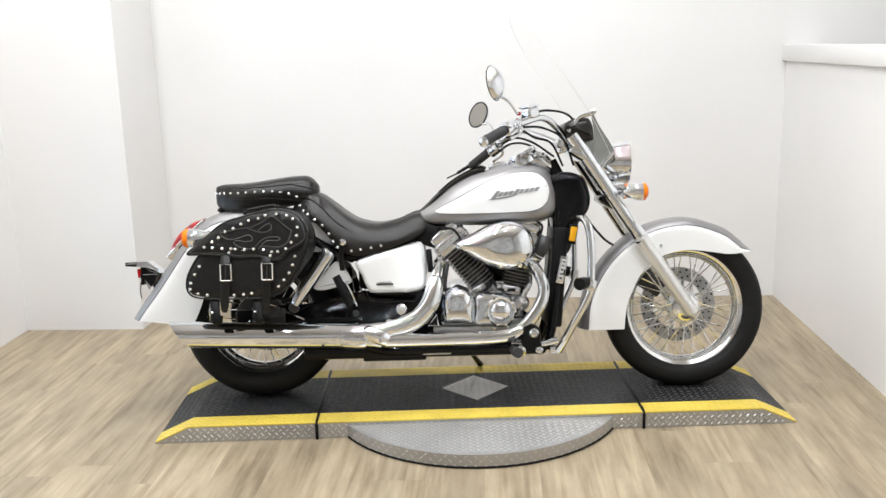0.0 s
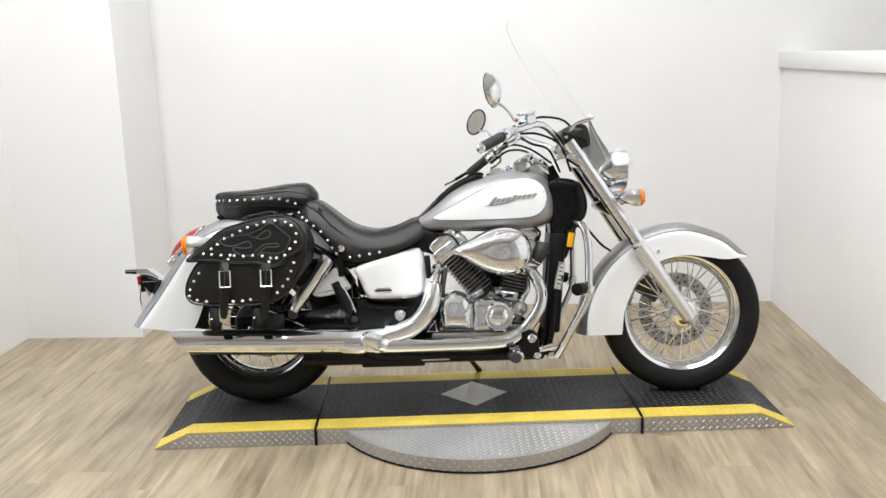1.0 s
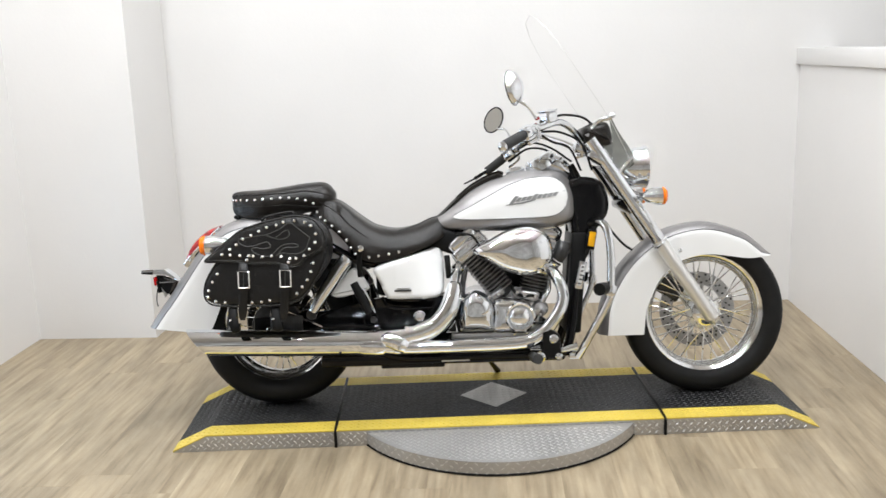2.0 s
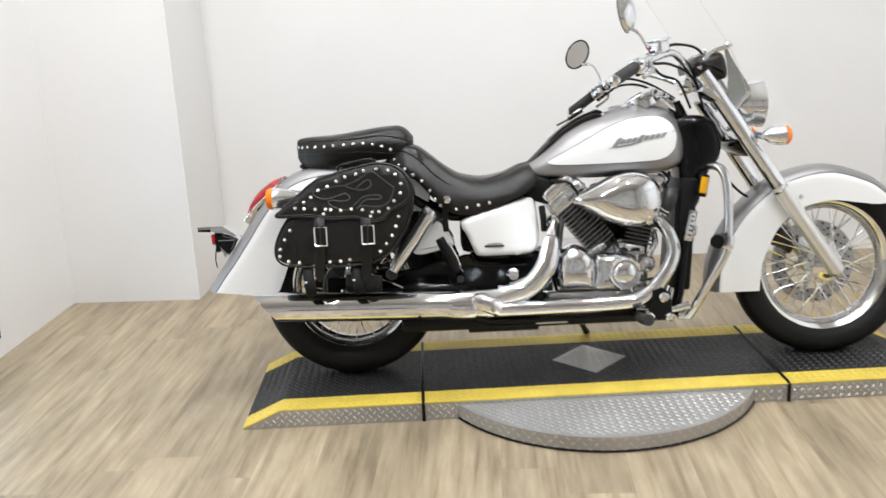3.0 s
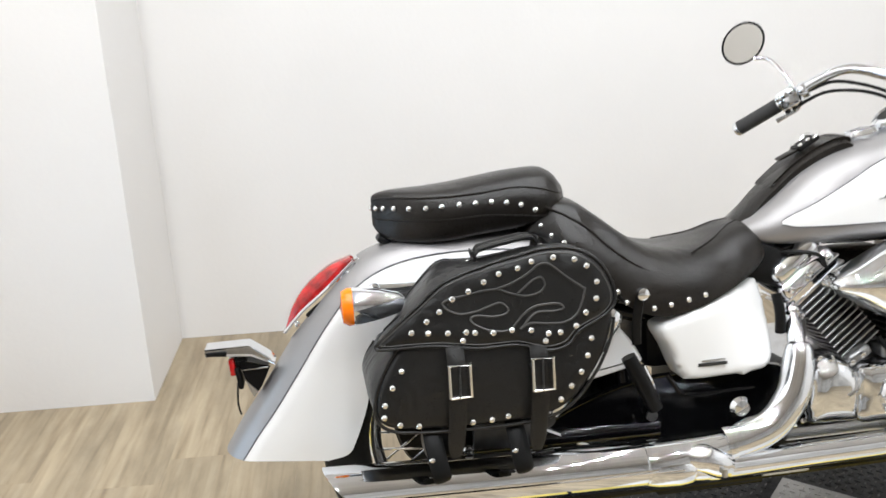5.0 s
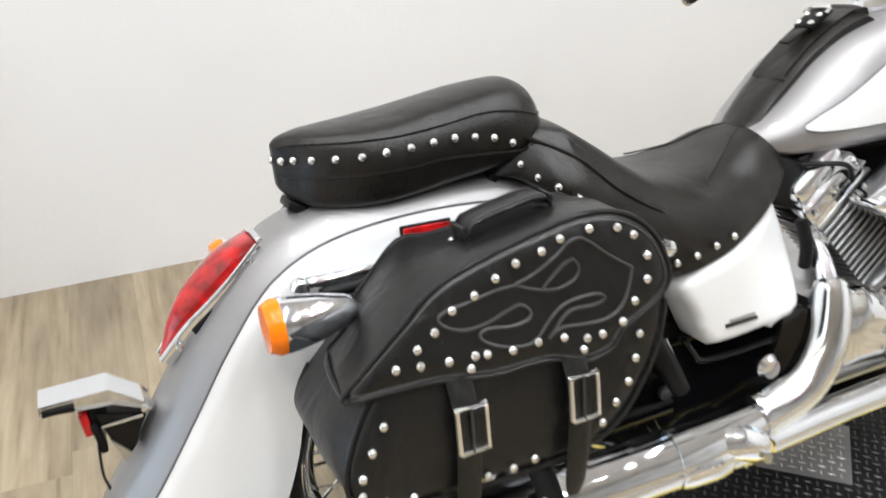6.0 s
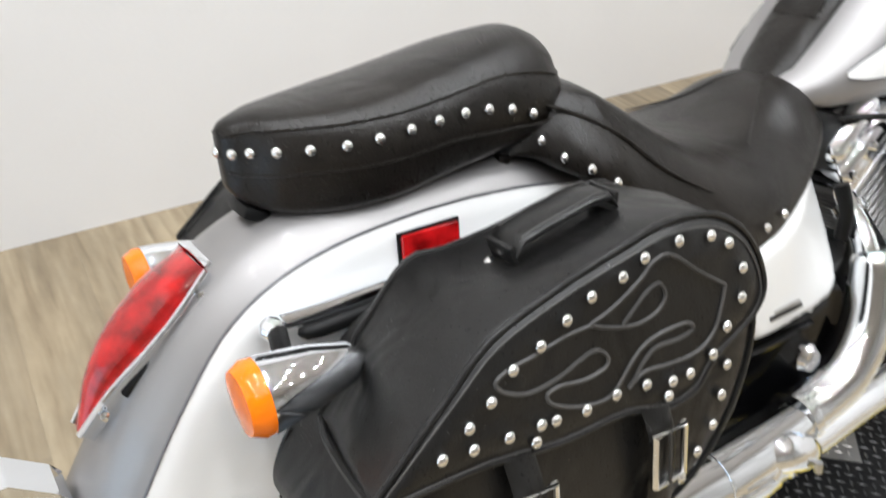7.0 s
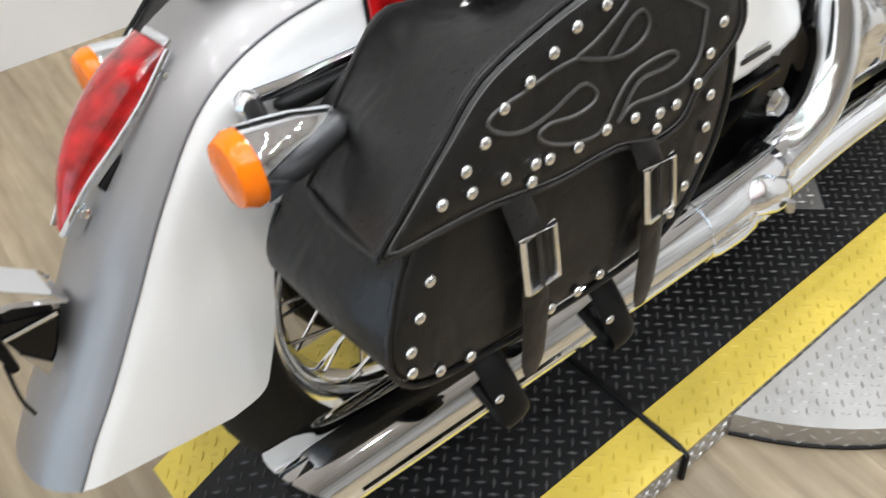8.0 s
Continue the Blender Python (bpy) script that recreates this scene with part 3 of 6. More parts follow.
part("final_drive", lathe([(0.03, -0.050), (0.140, -0.054), (0.146, -0.068), (0.128, -0.090), (0.060, -0.108), (0.0, -0.112)], pose(RX, 0, RZ, 90), 32), MATT, rear_wheel, "dark final drive housing")


def arch(stations, half, cap, n_side=5, n_cap=9):
    """Section columns of a mudguard: for each station (outer x, z, inner x, z) a row of points from the right edge over the top to the left edge."""
    rows = []
    for px, pz, qx, qz in stations:
        p, q = V((px, 0, pz)), V((qx, 0, qz))
        d = p - q
        depth = d.length
        k0 = max(1 - cap / depth, 0.15)
        right = [q + d * (k0 * i / n_side) + V((0, -half * (1 - 0.10 * (1 - i / n_side) ** 2 * 0), 0)) for i in range(n_side)]
        capr = []
        for i in range(n_cap):
            a = math.pi / 2 * i / (n_cap - 1)
            capr.append(q + d * (k0 + (1 - k0) * math.sin(a)) + V((0, -half * math.cos(a) ** 0.9 if i < n_cap - 1 else 0, 0)))
        row = right + capr
        row += [V((v.x, -v.y, v.z)) for v in reversed(row[:-1])]
        rows.append(row)
    return rows


def resample(stations, steps):
    outer = smooth_path([(s[0], 0, s[1]) for s in stations], steps)
    inner = smooth_path([(s[2], 0, s[3]) for s in stations], steps)
    return [(a.x, a.z, b.x, b.z) for a, b in zip(outer, inner)]


def mudguard(name, stations, half, cap, label, split):
    rows = arch(resample(stations, 5), half, cap)
    n = len(rows[0])
    a, b = split, n - 1 - split
    guard = part(name, sheet([r[a:b + 1] for r in rows], thick=0.003), SILVER, bike, label, sharp=50)
    for sl, s in ((slice(0, a + 1), 1), (slice(b, n), -1)):
        part("side_skirt", sheet([r[sl] for r in rows], thick=0.003), PEARL, guard, "pearl white side skirt", sharp=50)
    for i, s in ((a, -1), (b, 1)):
        part("pinstripe", tube([r[i] + V((0, s * 0.0005, 0)) for r in rows], 0.0017, 6, 1), STRIPE, guard, "dark pinstripe")
    return guard


REAR_GUARD = [(-0.50, 0.690, -0.52, 0.56), (-0.63, 0.722, -0.63, 0.56), (-0.78, 0.735, -0.77, 0.565), (-0.92, 0.722, -0.87, 0.565), (-1.015, 0.680, -0.935, 0.525),
              (-1.09, 0.600, -0.980, 0.462), (-1.155, 0.510, -1.002, 0.390), (-1.215, 0.425, -1.026, 0.330), (-1.255, 0.372, -1.044, 0.303), (-1.290, 0.318, -1.085, 0.294)]
rear_guard = mudguard("rear_mudguard", REAR_GUARD, 0.085, 0.060, "silver rear mudguard", 7)
FRONT_GUARD = []
for deg, ro, ri in ((42, 0.335, 0.318), (52, 0.338, 0.262), (66, 0.342, 0.236), (90, 0.350, 0.226), (116, 0.356, 0.226), (140, 0.364, 0.224), (160, 0.380, 0.222), (176, 0.398, 0.232), (190.0, 0.414, 0.246)):
    a = radians(deg)
    FRONT_GUARD.append((FX + ro * math.cos(a), FZ + ro * math.sin(a), FX + ri * math.cos(a), FZ + (ri * math.sin(a) if deg < 185 else ro * math.sin(a))))
front_guard = mudguard("front_mudguard", FRONT_GUARD, 0.080, 0.046, "silver front mudguard", 7)
for sx, sz in ((0.700, 0.505), (0.742, 0.548)):
    part("bolt", lathe([(0.007, 0), (0.007, 0.003), (0.003, 0.006), (0, 0.006)], aim((sx, -0.081, sz), (sx, -0.2, sz)), 10), CHROME, front_guard)

# fork, axle and yokes
for s in (-1, 1):
    y = s * 0.112
    leg = part("fork_leg", tube([(0.845, y, 0.290), (0.838, y, 0.312), (0.690, y, 0.535), (0.655, y, 0.590)], [0.020, 0.027, 0.027, 0.028], 16, 4), FORK, bike, "satin alloy fork slider")
    part("fork_cover", tube([(0.662, y, 0.580), (0.640, y, 0.612), (0.450, y, 0.905), (0.405, y, 0.972)], [0.033, 0.026, 0.026, 0.026], 18, 3), CHROME, leg, "chrome fork cover")
    part("axle_cap", lathe([(0.021, 0), (0.021, 0.012), (0.010, 0.014), (0.009, 0.006), (0.0, 0.006)], aim((0.845, s * 0.118, 0.303), (0.845, s * 0.3, 0.303)), 16), FORK, leg)
    part("axle_hole", lathe([(0.008, 0), (0.008, 0.002)], aim((0.845, s * 0.1258, 0.303), (0.845, s * 0.3, 0.303)), 12), MATT, leg)
part("front_axle", tube([(0.845, -0.12, 0.303), (0.845, 0.12, 0.303)], 0.012, 12, 1), STEEL, bike)
part("brake_caliper", box((0.10, 0.05, 0.07), pose(0.740, 0.085, 0.385, 0, 35, 0), 0.012), DARK_METAL, bike, "dark brake caliper")
for z, x in ((0.905, 0.445), (0.720, 0.565)):
    part("fork_yoke", box((0.075, 0.275 if z > 0.8 else 0.170, 0.036), pose(x - 0.015, 0, z, 0, 33, 0), 0.014), CHROME if z > 0.8 else BLACK, bike)
part("steering_head", tube([(0.335, 0, 0.880), (0.430, 0, 0.700)], 0.026, 16, 1), BLACK, bike)

# headlamp
head = part("headlamp", lathe([(0.010, -0.130), (0.045, -0.115), (0.068, -0.075), (0.076, -0.03), (0.078, -0.006), (0.082, 0.0), (0.082, 0.010), (0.074, 0.014)], pose(0.624, 0, 0.868, 0, 90, 0), 32), CHROME, bike, "round chrome headlamp")
part("lens", lathe([(0.074, 0.012), (0.060, 0.022), (0.035, 0.029), (0.0, 0.031)], pose(0.624, 0, 0.868, 0, 90, 0), 32), GLASS, head, "clear headlamp glass")
part("headlamp_bracket", box((0.05, 0.12, 0.03), pose(0.560, 0, 0.785, 0, 20, 0), 0.008), CHROME, head)
for s in (-1, 1):
    sig = part("front_indicator", lathe([(0.010, -0.055), (0.024, -0.040), (0.031, -0.014), (0.034, 0.008), (0.034, 0.014)], pose(0.640, s * 0.165, 0.757, 0, 90, 0), 24), CHROME, bike, "chrome indicator housing")
    part("lens", lathe([(0.033, 0.012), (0.032, 0.024), (0.022, 0.033), (0.0, 0.035)], pose(0.640, s * 0.165, 0.757, 0, 90, 0), 24), AMBER, sig, "orange indicator lens")
    part("stem", tube([(0.600, s * 0.155, 0.752), (0.585, s * 0.05, 0.765)], 0.012, 12, 1), CHROME, sig)

# windscreen
rows = []
for k in range(15):
    t = k / 14
    x, z = 0.597 - 0.358 * t, 0.880 + 0.560 * t
    wide = 0.115 + 0.135 * min(t / 0.28, 1) ** 0.8 if t < 0.62 else 0.25 * math.sqrt(max(1 - ((t - 0.62) / 0.40) ** 2.6, 0.02))
    rows.append([(x - 0.042 * abs(2 * i / 16 - 1) ** 2.0, wide * (2 * i / 16 - 1), z) for i in range(17)])
screen = part("windscreen", sheet(rows), GLASS, bike, "clear curved windscreen")
screen.visible_shadow = False
part("screen_edge", tube([r[0] for r in rows] + [r[-1] for r in reversed(rows)], 0.0010, 6, 1), EDGE, screen, "pale screen edge")
for s in (-1, 1):
    plate = rounded_line([(0.479, 1.061), (0.510, 1.003), (0.561, 0.918), (0.557, 0.875), (0.503, 0.845), (0.489, 0.909), (0.490, 0.972)], 4)
    part("screen_plate", slab(plate, [(s * 0.108, 0.0), (s * 0.111, 0.0)]), SMOKED, screen, "dark grey mounting plate")
for s in (-1, 1):
    part("screen_bracket", tube([(0.485, s * 0.130, 1.052), (0.43, s * 0.120, 1.035), (0.395, s * 0.112, 0.985)], [0.009, 0.007, 0.010], 10), CHROME, screen)
    part("screen_brace", tube([(0.560, s * 0.118, 0.905), (0.520, s * 0.112, 0.860), (0.50, s * 0.112, 0.825)], 0.007, 10), CHROME, screen)
    part("screen_knob", lathe([(0.010, 0), (0.012, 0.006), (0.006, 0.012), (0, 0.012)], aim((0.485, s * 0.132, 1.056), (0.50, s * 0.2, 1.10)), 12), STEEL, screen)
BAG2 = rounded_line([(0.381, 1.002), (0.397, 1.027), (0.442, 1.038), (0.474, 1.030), (0.488, 0.986), (0.484, 0.953), (0.444, 0.950), (0.399, 0.960)], 4)
part("screen_pouch", slab(BAG2, [(-0.125, 0.026), (-0.120, 0.010), (-0.105, 0.0), (0.105, 0.0), (0.120, 0.010), (0.125, 0.026)]), LEATHER, bike, "black leather pouch behind the windscreen", sharp=60)
NECK = rounded_line([(0.325, 0.818), (0.381, 0.838), (0.445, 0.822), (0.466, 0.790), (0.478, 0.738), (0.470, 0.690), (0.445, 0.660), (0.427, 0.628), (0.400, 0.545), (0.372, 0.520), (0.345, 0.560), (0.330, 0.680), (0.318, 0.764)], 3)
part("neck_cover", slab(NECK, [(-0.092, 0.030), (-0.090, 0.016), (-0.082, 0.005), (-0.068, 0.0), (0.068, 0.0), (0.082, 0.005), (0.090, 0.016), (0.092, 0.030)]), BLACK, bike, "glossy black cover round the steering neck")

# handlebar, grips, switches and mirrors
BARS = {
    -1: [(0.385, -0.050, 0.915), (0.378, -0.065, 0.965), (0.352, -0.105, 1.000), (0.290, -0.170, 1.036), (0.205, -0.245, 1.014), (0.155, -0.290, 0.994), (0.060, -0.385, 0.943)],
    1: [(0.385, 0.050, 0.915), (0.370, 0.070, 0.950), (0.340, 0.100, 0.972), (0.300, 0.150, 0.992), (0.246, 0.220, 1.014), (0.190, 0.270, 0.990), (0.120, 0.330, 0.934), (0.045, 0.400, 0.877)],
}
MIRRORS = {-1: ((0.108, -0.337, 1.148), (0.190, -0.272, 1.045), (0.172, -0.290, 1.070), (0.150, -0.315, 1.090)), 1: ((0.086, 0.442, 1.098), (0.150, 0.312, 0.975), (0.145, 0.350, 1.015), (0.128, 0.388, 1.052))}
for s in (-1, 1):
    pts = [V(p) for p in BARS[s]]
    end, d = pts[-1], (pts[-1] - pts[-2]).normalized()
    bar = part("handlebar", tube(pts, 0.0135, 14), CHROME, bike, "chrome pullback handlebar")
    part("grip", tube([end - d * 0.118, end - d * 0.006], 0.0185, 18, 1), GRIP, bar, "black rubber grip")
    part("grip_end", lathe([(0.0185, -0.006), (0.0190, 0.0), (0.0165, 0.005), (0.0100, 0.009), (0.0, 0.0105)], aim(end, end + d), 18), CHROME, bar)
    block = end - d * 0.150
    sm = aim(block, block + d)
    part("switch_housing", box((0.046, 0.052, 0.056), sm, 0.011), CHROME, bar, "chrome switch housing")
    for k in range(3):
        part("switch", box((0.014, 0.012, 0.014), sm @ pose(0.0, -0.026, -0.018 + 0.018 * k), 0.003), MATT, bar)
        part("switch_stud", lathe([(0.008, 0), (0.008, 0.010), (0.0, 0.013)], sm @ pose(0.022, 0.010, -0.018 + 0.018 * k, 0, 90, 0), 10), CHROME, bar)
    part("clamp", lathe([(0.020, -0.008), (0.022, 0), (0.020, 0.008)], aim(block - d * 0.04, block), 14), CHROME, bar)
    part("lever", tube([block + V((0.034, s * 0.006, 0.0)), block + d * 0.03 + V((0.056, s * 0.004, -0.010)), block + d * 0.055 + V((0.060, s * 0.004, -0.012)), end - d * 0.055 + V((0.060, s * 0.004, -0.010))], [0.007, 0.006, 0.005, 0.007], 10), CHROME, bar, "chrome lever")
    centre, *stem_pts = MIRRORS[s]
    low = V(centre) + V((0.012, -s * 0.030, -0.040))
    part("mirror_stem", tube([*stem_pts, low], 0.0055, 10), CHROME, bar, "chrome mirror stem")
    mm = pose(*centre) @ pose(0, 0, 0, 0, 0, 42 if s > 0 else -30) @ pose(0, 0, 0, 0, -80 if s > 0 else -98, 0) @ pose(0, 0, 0, 0, 0, -50 if s > 0 else 0) @ Matrix.Diagonal((1.12 if s > 0 else 1.16, 1.0 if s > 0 else 1.04, 1, 1))
    part("mirror", lathe([(0.0, -0.032), (0.022, -0.029), (0.042, -0.017), (0.051, -0.004), (0.053, 0.003), (0.050, 0.004)], mm, 28), CHROME, bar, "oval chrome mirror")
    part("mirror_rim", lathe([(0.0535, 0.002), (0.054, 0.005), (0.049, 0.006), (0.048, 0.003)], mm, 28), MATT, bar)
    part("mirror_glass", lathe([(0.049, 0.003), (0.049, 0.0045), (0.0, 0.0045)], mm, 28), MIRROR, bar, "mirror glass")
TANK_M = pose(0.240, -0.203, 1.052, 0, -10, 40)
reservoir = part("fluid_reservoir", box((0.056, 0.058, 0.042), TANK_M, 0.012, 3), CHROME, bike, "chrome fluid reservoir")
part("reservoir_lid", box((0.054, 0.056, 0.009), TANK_M @ pose(0, 0, 0.0245), 0.003), CHROME, reservoir)
part("handlebar_clamp", box((0.06, 0.14, 0.045), pose(0.385, 0, 0.945, 0, 20, 0), 0.012), CHROME, bike)
part("start_switch", box((0.012, 0.012, 0.012), pose(0.196, -0.262, 1.046, 0, -20, 40), 0.003), RED, bike, "red switch")
for pts in ([(0.250, -0.20, 1.050), (0.31, -0.17, 1.062), (0.40, -0.10, 1.045), (0.455, -0.06, 0.96)], [(0.215, -0.235, 1.000), (0.29, -0.16, 1.000), (0.375, -0.10, 0.960), (0.415, -0.085, 0.86)],
            [(0.175, 0.285, 0.965), (0.225, 0.24, 0.985), (0.29, 0.16, 0.960), (0.36, 0.07, 0.90)], [(0.215, -0.24, 0.985), (0.26, -0.17, 0.965), (0.33, -0.10, 0.945), (0.375, -0.075, 0.86)],
            [(0.155, 0.30, 0.930), (0.21, 0.24, 0.962), (0.28, 0.14, 0.945), (0.36, 0.06, 0.86)], [(0.435, -0.06, 0.70), (0.46, -0.08, 0.66), (0.52, -0.09, 0.585), (0.56, -0.085, 0.555)]):
    part("cable", tube(pts, 0.0045, 8), MATT, bike, "black control cable")

# fuel tank
TANK_X = [-0.200, -0.16, -0.11, -0.04, 0.03, 0.10, 0.18, 0.25, 0.305, 0.340, 0.362]
TANK_TOP = [0.684, 0.708, 0.744, 0.800, 0.836, 0.855, 0.870, 0.872, 0.855, 0.822, 0.765]
TANK_LOW = [0.674, 0.658, 0.652, 0.649, 0.647, 0.646, 0.646, 0.648, 0.658, 0.680, 0.720]
TANK_HALF = [0.030, 0.076, 0.104, 0.124, 0.132, 0.138, 0.140, 0.136, 0.122, 0.095, 0.045]


def tank_at(x):
    return interp(x, TANK_X, TANK_TOP), interp(x, TANK_X, TANK_LOW), interp(x, TANK_X, TANK_HALF)


def tank_half(x, z):
    top, low, half = tank_at(x)
    s = min(max((z - low) / (top - low), 0), 1) ** 0.62
    return half * max(1 - abs(2 * s - 1) ** 2.8, 0) ** (1 / 2.8)


xs = [p.x for p in smooth_path([(x, 0, 0) for x in TANK_X], 4)]
rings = []
for x in xs:
    top, low, half = tank_at(x)
    ring = []
    for k in range(40):
        a = 2 * math.pi * k / 40
        s2 = 0.5 + 0.5 * math.sin(a) * abs(math.sin(a)) ** -0.2 if abs(math.sin(a)) > 1e-6 else 0.5
        s2 = min(max(s2, 0), 1)
        y = half * max(1 - abs(2 * s2 - 1) ** 2.8, 0) ** (1 / 2.8)
        ring.append((x, y * (1 if math.cos(a) >= 0 else -1), low + (top - low) * s2 ** (1 / 0.62)))
    rings.append(ring)
bm = bmesh.new()
skin(bm, rings)
tank = part("fuel_tank", bm, SILVER, bike, "silver and white teardrop fuel tank", sharp=60)
PANEL_X = [-0.110, -0.095, -0.05, 0.03, 0.10, 0.18, 0.24, 0.28, 0.305, 0.317]
PANEL_LO = [0.698, 0.693, 0.691, 0.690, 0.690, 0.691, 0.693, 0.703, 0.724, 0.762]
PANEL_HI = [0.707, 0.716, 0.738, 0.780, 0.815, 0.838, 0.842, 0.832, 0.810, 0.775]
for s in (-1, 1):
    rows, low_line, high_line = [], [], []
    for x in np.linspace(PANEL_X[0], PANEL_X[-1], 60):
        lo, hi = interp(x, PANEL_X, PANEL_LO), interp(x, PANEL_X, PANEL_HI)
        row = []
        for k in range(13):
            z = lo + (hi - lo) * k / 12
            row.append(V((x, s * (tank_half(x, z) + 0.0016), z)))
        rows.append(row)
        low_line.append(row[0])
        high_line.append(row[-1])
    part("tank_panel", sheet(rows), PEARL, tank, "pearl white side panel", sharp=70)
    part("pinstripe", tube([*low_line[::3], *reversed(high_line[::3])], 0.0015, 6, 1), STRIPE, tank, "dark pinstripe")
    # the maker's script is kept as plain slanted bars
    for k in range(9):
        x = 0.112 + 0.0195 * k
        z = 0.757 + 0.0024 * k
        tall = 0.032 if k == 0 else (0.024 if k == 4 else 0.015)
        bm = bmesh.new()
        quad = [(x - 0.008 - tall * 0.3, z - tall / 2), (x + 0.007 - tall * 0.3, z - tall / 2), (x + 0.009 + tall * 0.4, z + tall / 2), (x - 0.005 + tall * 0.4, z + tall / 2)]
        skin(bm, [[(px, s * (tank_half(px, pz) + lift), pz) for px, pz in quad] for lift in (0.0, 0.0045)])
        part("badge_bar", bm, BADGE, tank, "grey badge bar", smooth=False)
    part("badge_underline", tube([(0.085, s * (tank_half(0.085, 0.745) + 0.003), 0.740), (0.17, s * (tank_half(0.17, 0.757) + 0.003), 0.752), (0.31, s * (tank_half(0.31, 0.785) + 0.003), 0.788)], [0.001, 0.0024, 0.001], 6, 4), BADGE, tank)
    part("tank_seam", tube([(x, s * (interp(x, TANK_X, TANK_HALF) * 0.62 + 0.004), interp(x, TANK_X, TANK_LOW) + 0.002) for x in np.linspace(-0.17, 0.33, 24)], 0.004, 8, 1), CHROME, tank)
# leather bib with a pouch along the tank's spine
rings = []
for x in np.linspace(-0.190, 0.082, 22):
    top = tank_at(x)[0]
    half = 0.040 + 0.010 * (x + 0.19) / 0.27
    lift = 0.006 + 0.014 * min(max((x + 0.17) / 0.06, 0), 1) * min(max((0.085 - x) / 0.02, 0), 1)
    ring = []
    for k in range(9):
        y = half * (k / 4 - 1)
        sag = min((abs(y) / max(tank_at(x)[2], 0.03)) ** 2 * 0.03, 0.02)
        ring.append((x, y * 1.06, top + lift - sag - 0.006 * (abs(k / 4 - 1)) ** 6))
    ring += [(x, half * 1.04, top - 0.012), (x, -half * 1.04, top - 0.012)]
    rings.append(ring)
bm = bmesh.new()
skin(bm, rings)
bib = part("tank_bib", bm, LEATHER, bike, "black leather tank bib with a small pouch", sharp=50)
pouch = rounded_line([(-0.100, 0.772), (-0.05, 0.815), (0.00, 0.845), (0.05, 0.866), (0.080, 0.868), (0.084, 0.856), (0.04, 0.842), (-0.04, 0.800)], 4)
part("bib_pouch", slab(pouch, [(-0.034, 0.004), (-0.036, 0.0), (0.036, 0.0), (0.034, 0.004)]), LEATHER, bib, "flat leather pouch with a rolled edge")
part("pouch_roll", tube([(0.066, -0.040, 0.853), (0.068, -0.020, 0.856), (0.068, 0.020, 0.856), (0.066, 0.040, 0.853)], 0.0165, 14), LEATHER, bib, "rolled front edge of the pouch")
part("filler_cap", lathe([(0.036, 0), (0.038, 0.008), (0.030, 0.018), (0.0, 0.021)], pose(0.135, 0, 0.862, 0, -12, 0), 28), CHROME, bike, "chrome filler cap")
part("bib_buckle", box((0.055, 0.040, 0.012), pose(0.000, 0.0, 0.857, 0, -30, 0), 0.004), MATT, bib, "dark buckle with chrome studs")
part("buckle_strap", box((0.075, 0.024, 0.006), pose(-0.030, 0.0, 0.840, 0, -24, 0), 0.002), LEATHER, bib, "short leather strap through the buckle")
part("buckle_bar", tube([(0.004, -0.024, 0.866), (0.014, -0.020, 0.874), (0.014, 0.020, 0.874), (0.004, 0.024, 0.866)], 0.0035, 8), NICKEL, bib, "metal buckle bar")
studs([((-0.018 + 0.018 * k, y, 0.8525 + 0.0105 * k), (-0.5, 0, 0.87)) for k in range(3) for y in (-0.014, 0.014)], bib)
console = part("speedometer", lathe([(0.060, -0.03), (0.062, 0.0), (0.056, 0.016), (0.048, 0.020), (0.046, 0.015), (0.0, 0.015)], pose(0.228, 0, 0.900, 0, -28, 0) , 32), CHROME, bike, "chrome speedometer pod on the tank")
part("dial", lathe([(0.045, 0.0155), (0.0, 0.0165)], pose(0.228, 0, 0.900, 0, -28, 0), 28), MATT, console, "black dial")
part("console_tail", tube([(0.255, 0, 0.900), (0.300, 0, 0.882), (0.350, 0, 0.845)], [0.040, 0.036, 0.02], 16), CHROME, console)

# ---- seats ----
# passenger pad: the lower skirt and the padded top meet in a piped seam
PX = [-0.955, -0.948, -0.935, -0.912, -0.885, -0.85, -0.80, -0.74, -0.67, -0.61, -0.582, -0.558]
P_TOP = [0.812, 0.818, 0.822, 0.825, 0.826, 0.827, 0.831, 0.839, 0.848, 0.851, 0.840, 0.812]
P_SEAM = [0.805, 0.808, 0.810, 0.811, 0.810, 0.809, 0.809, 0.812, 0.818, 0.809, 0.799, 0.794]
P_MID = [0.772, 0.769, 0.767, 0.766, 0.766, 0.765, 0.765, 0.767, 0.761, 0.756, 0.774, 0.788]
P_LOW = [0.755, 0.742, 0.732, 0.724, 0.720, 0.719, 0.722, 0.729, 0.735, 0.744, 0.765, 0.784]
P_HALF = [0.008, 0.018, 0.028, 0.049, 0.064, 0.080, 0.091, 0.090, 0.086, 0.082, 0.070, 0.030]
bm = bmesh.new()
rings = []
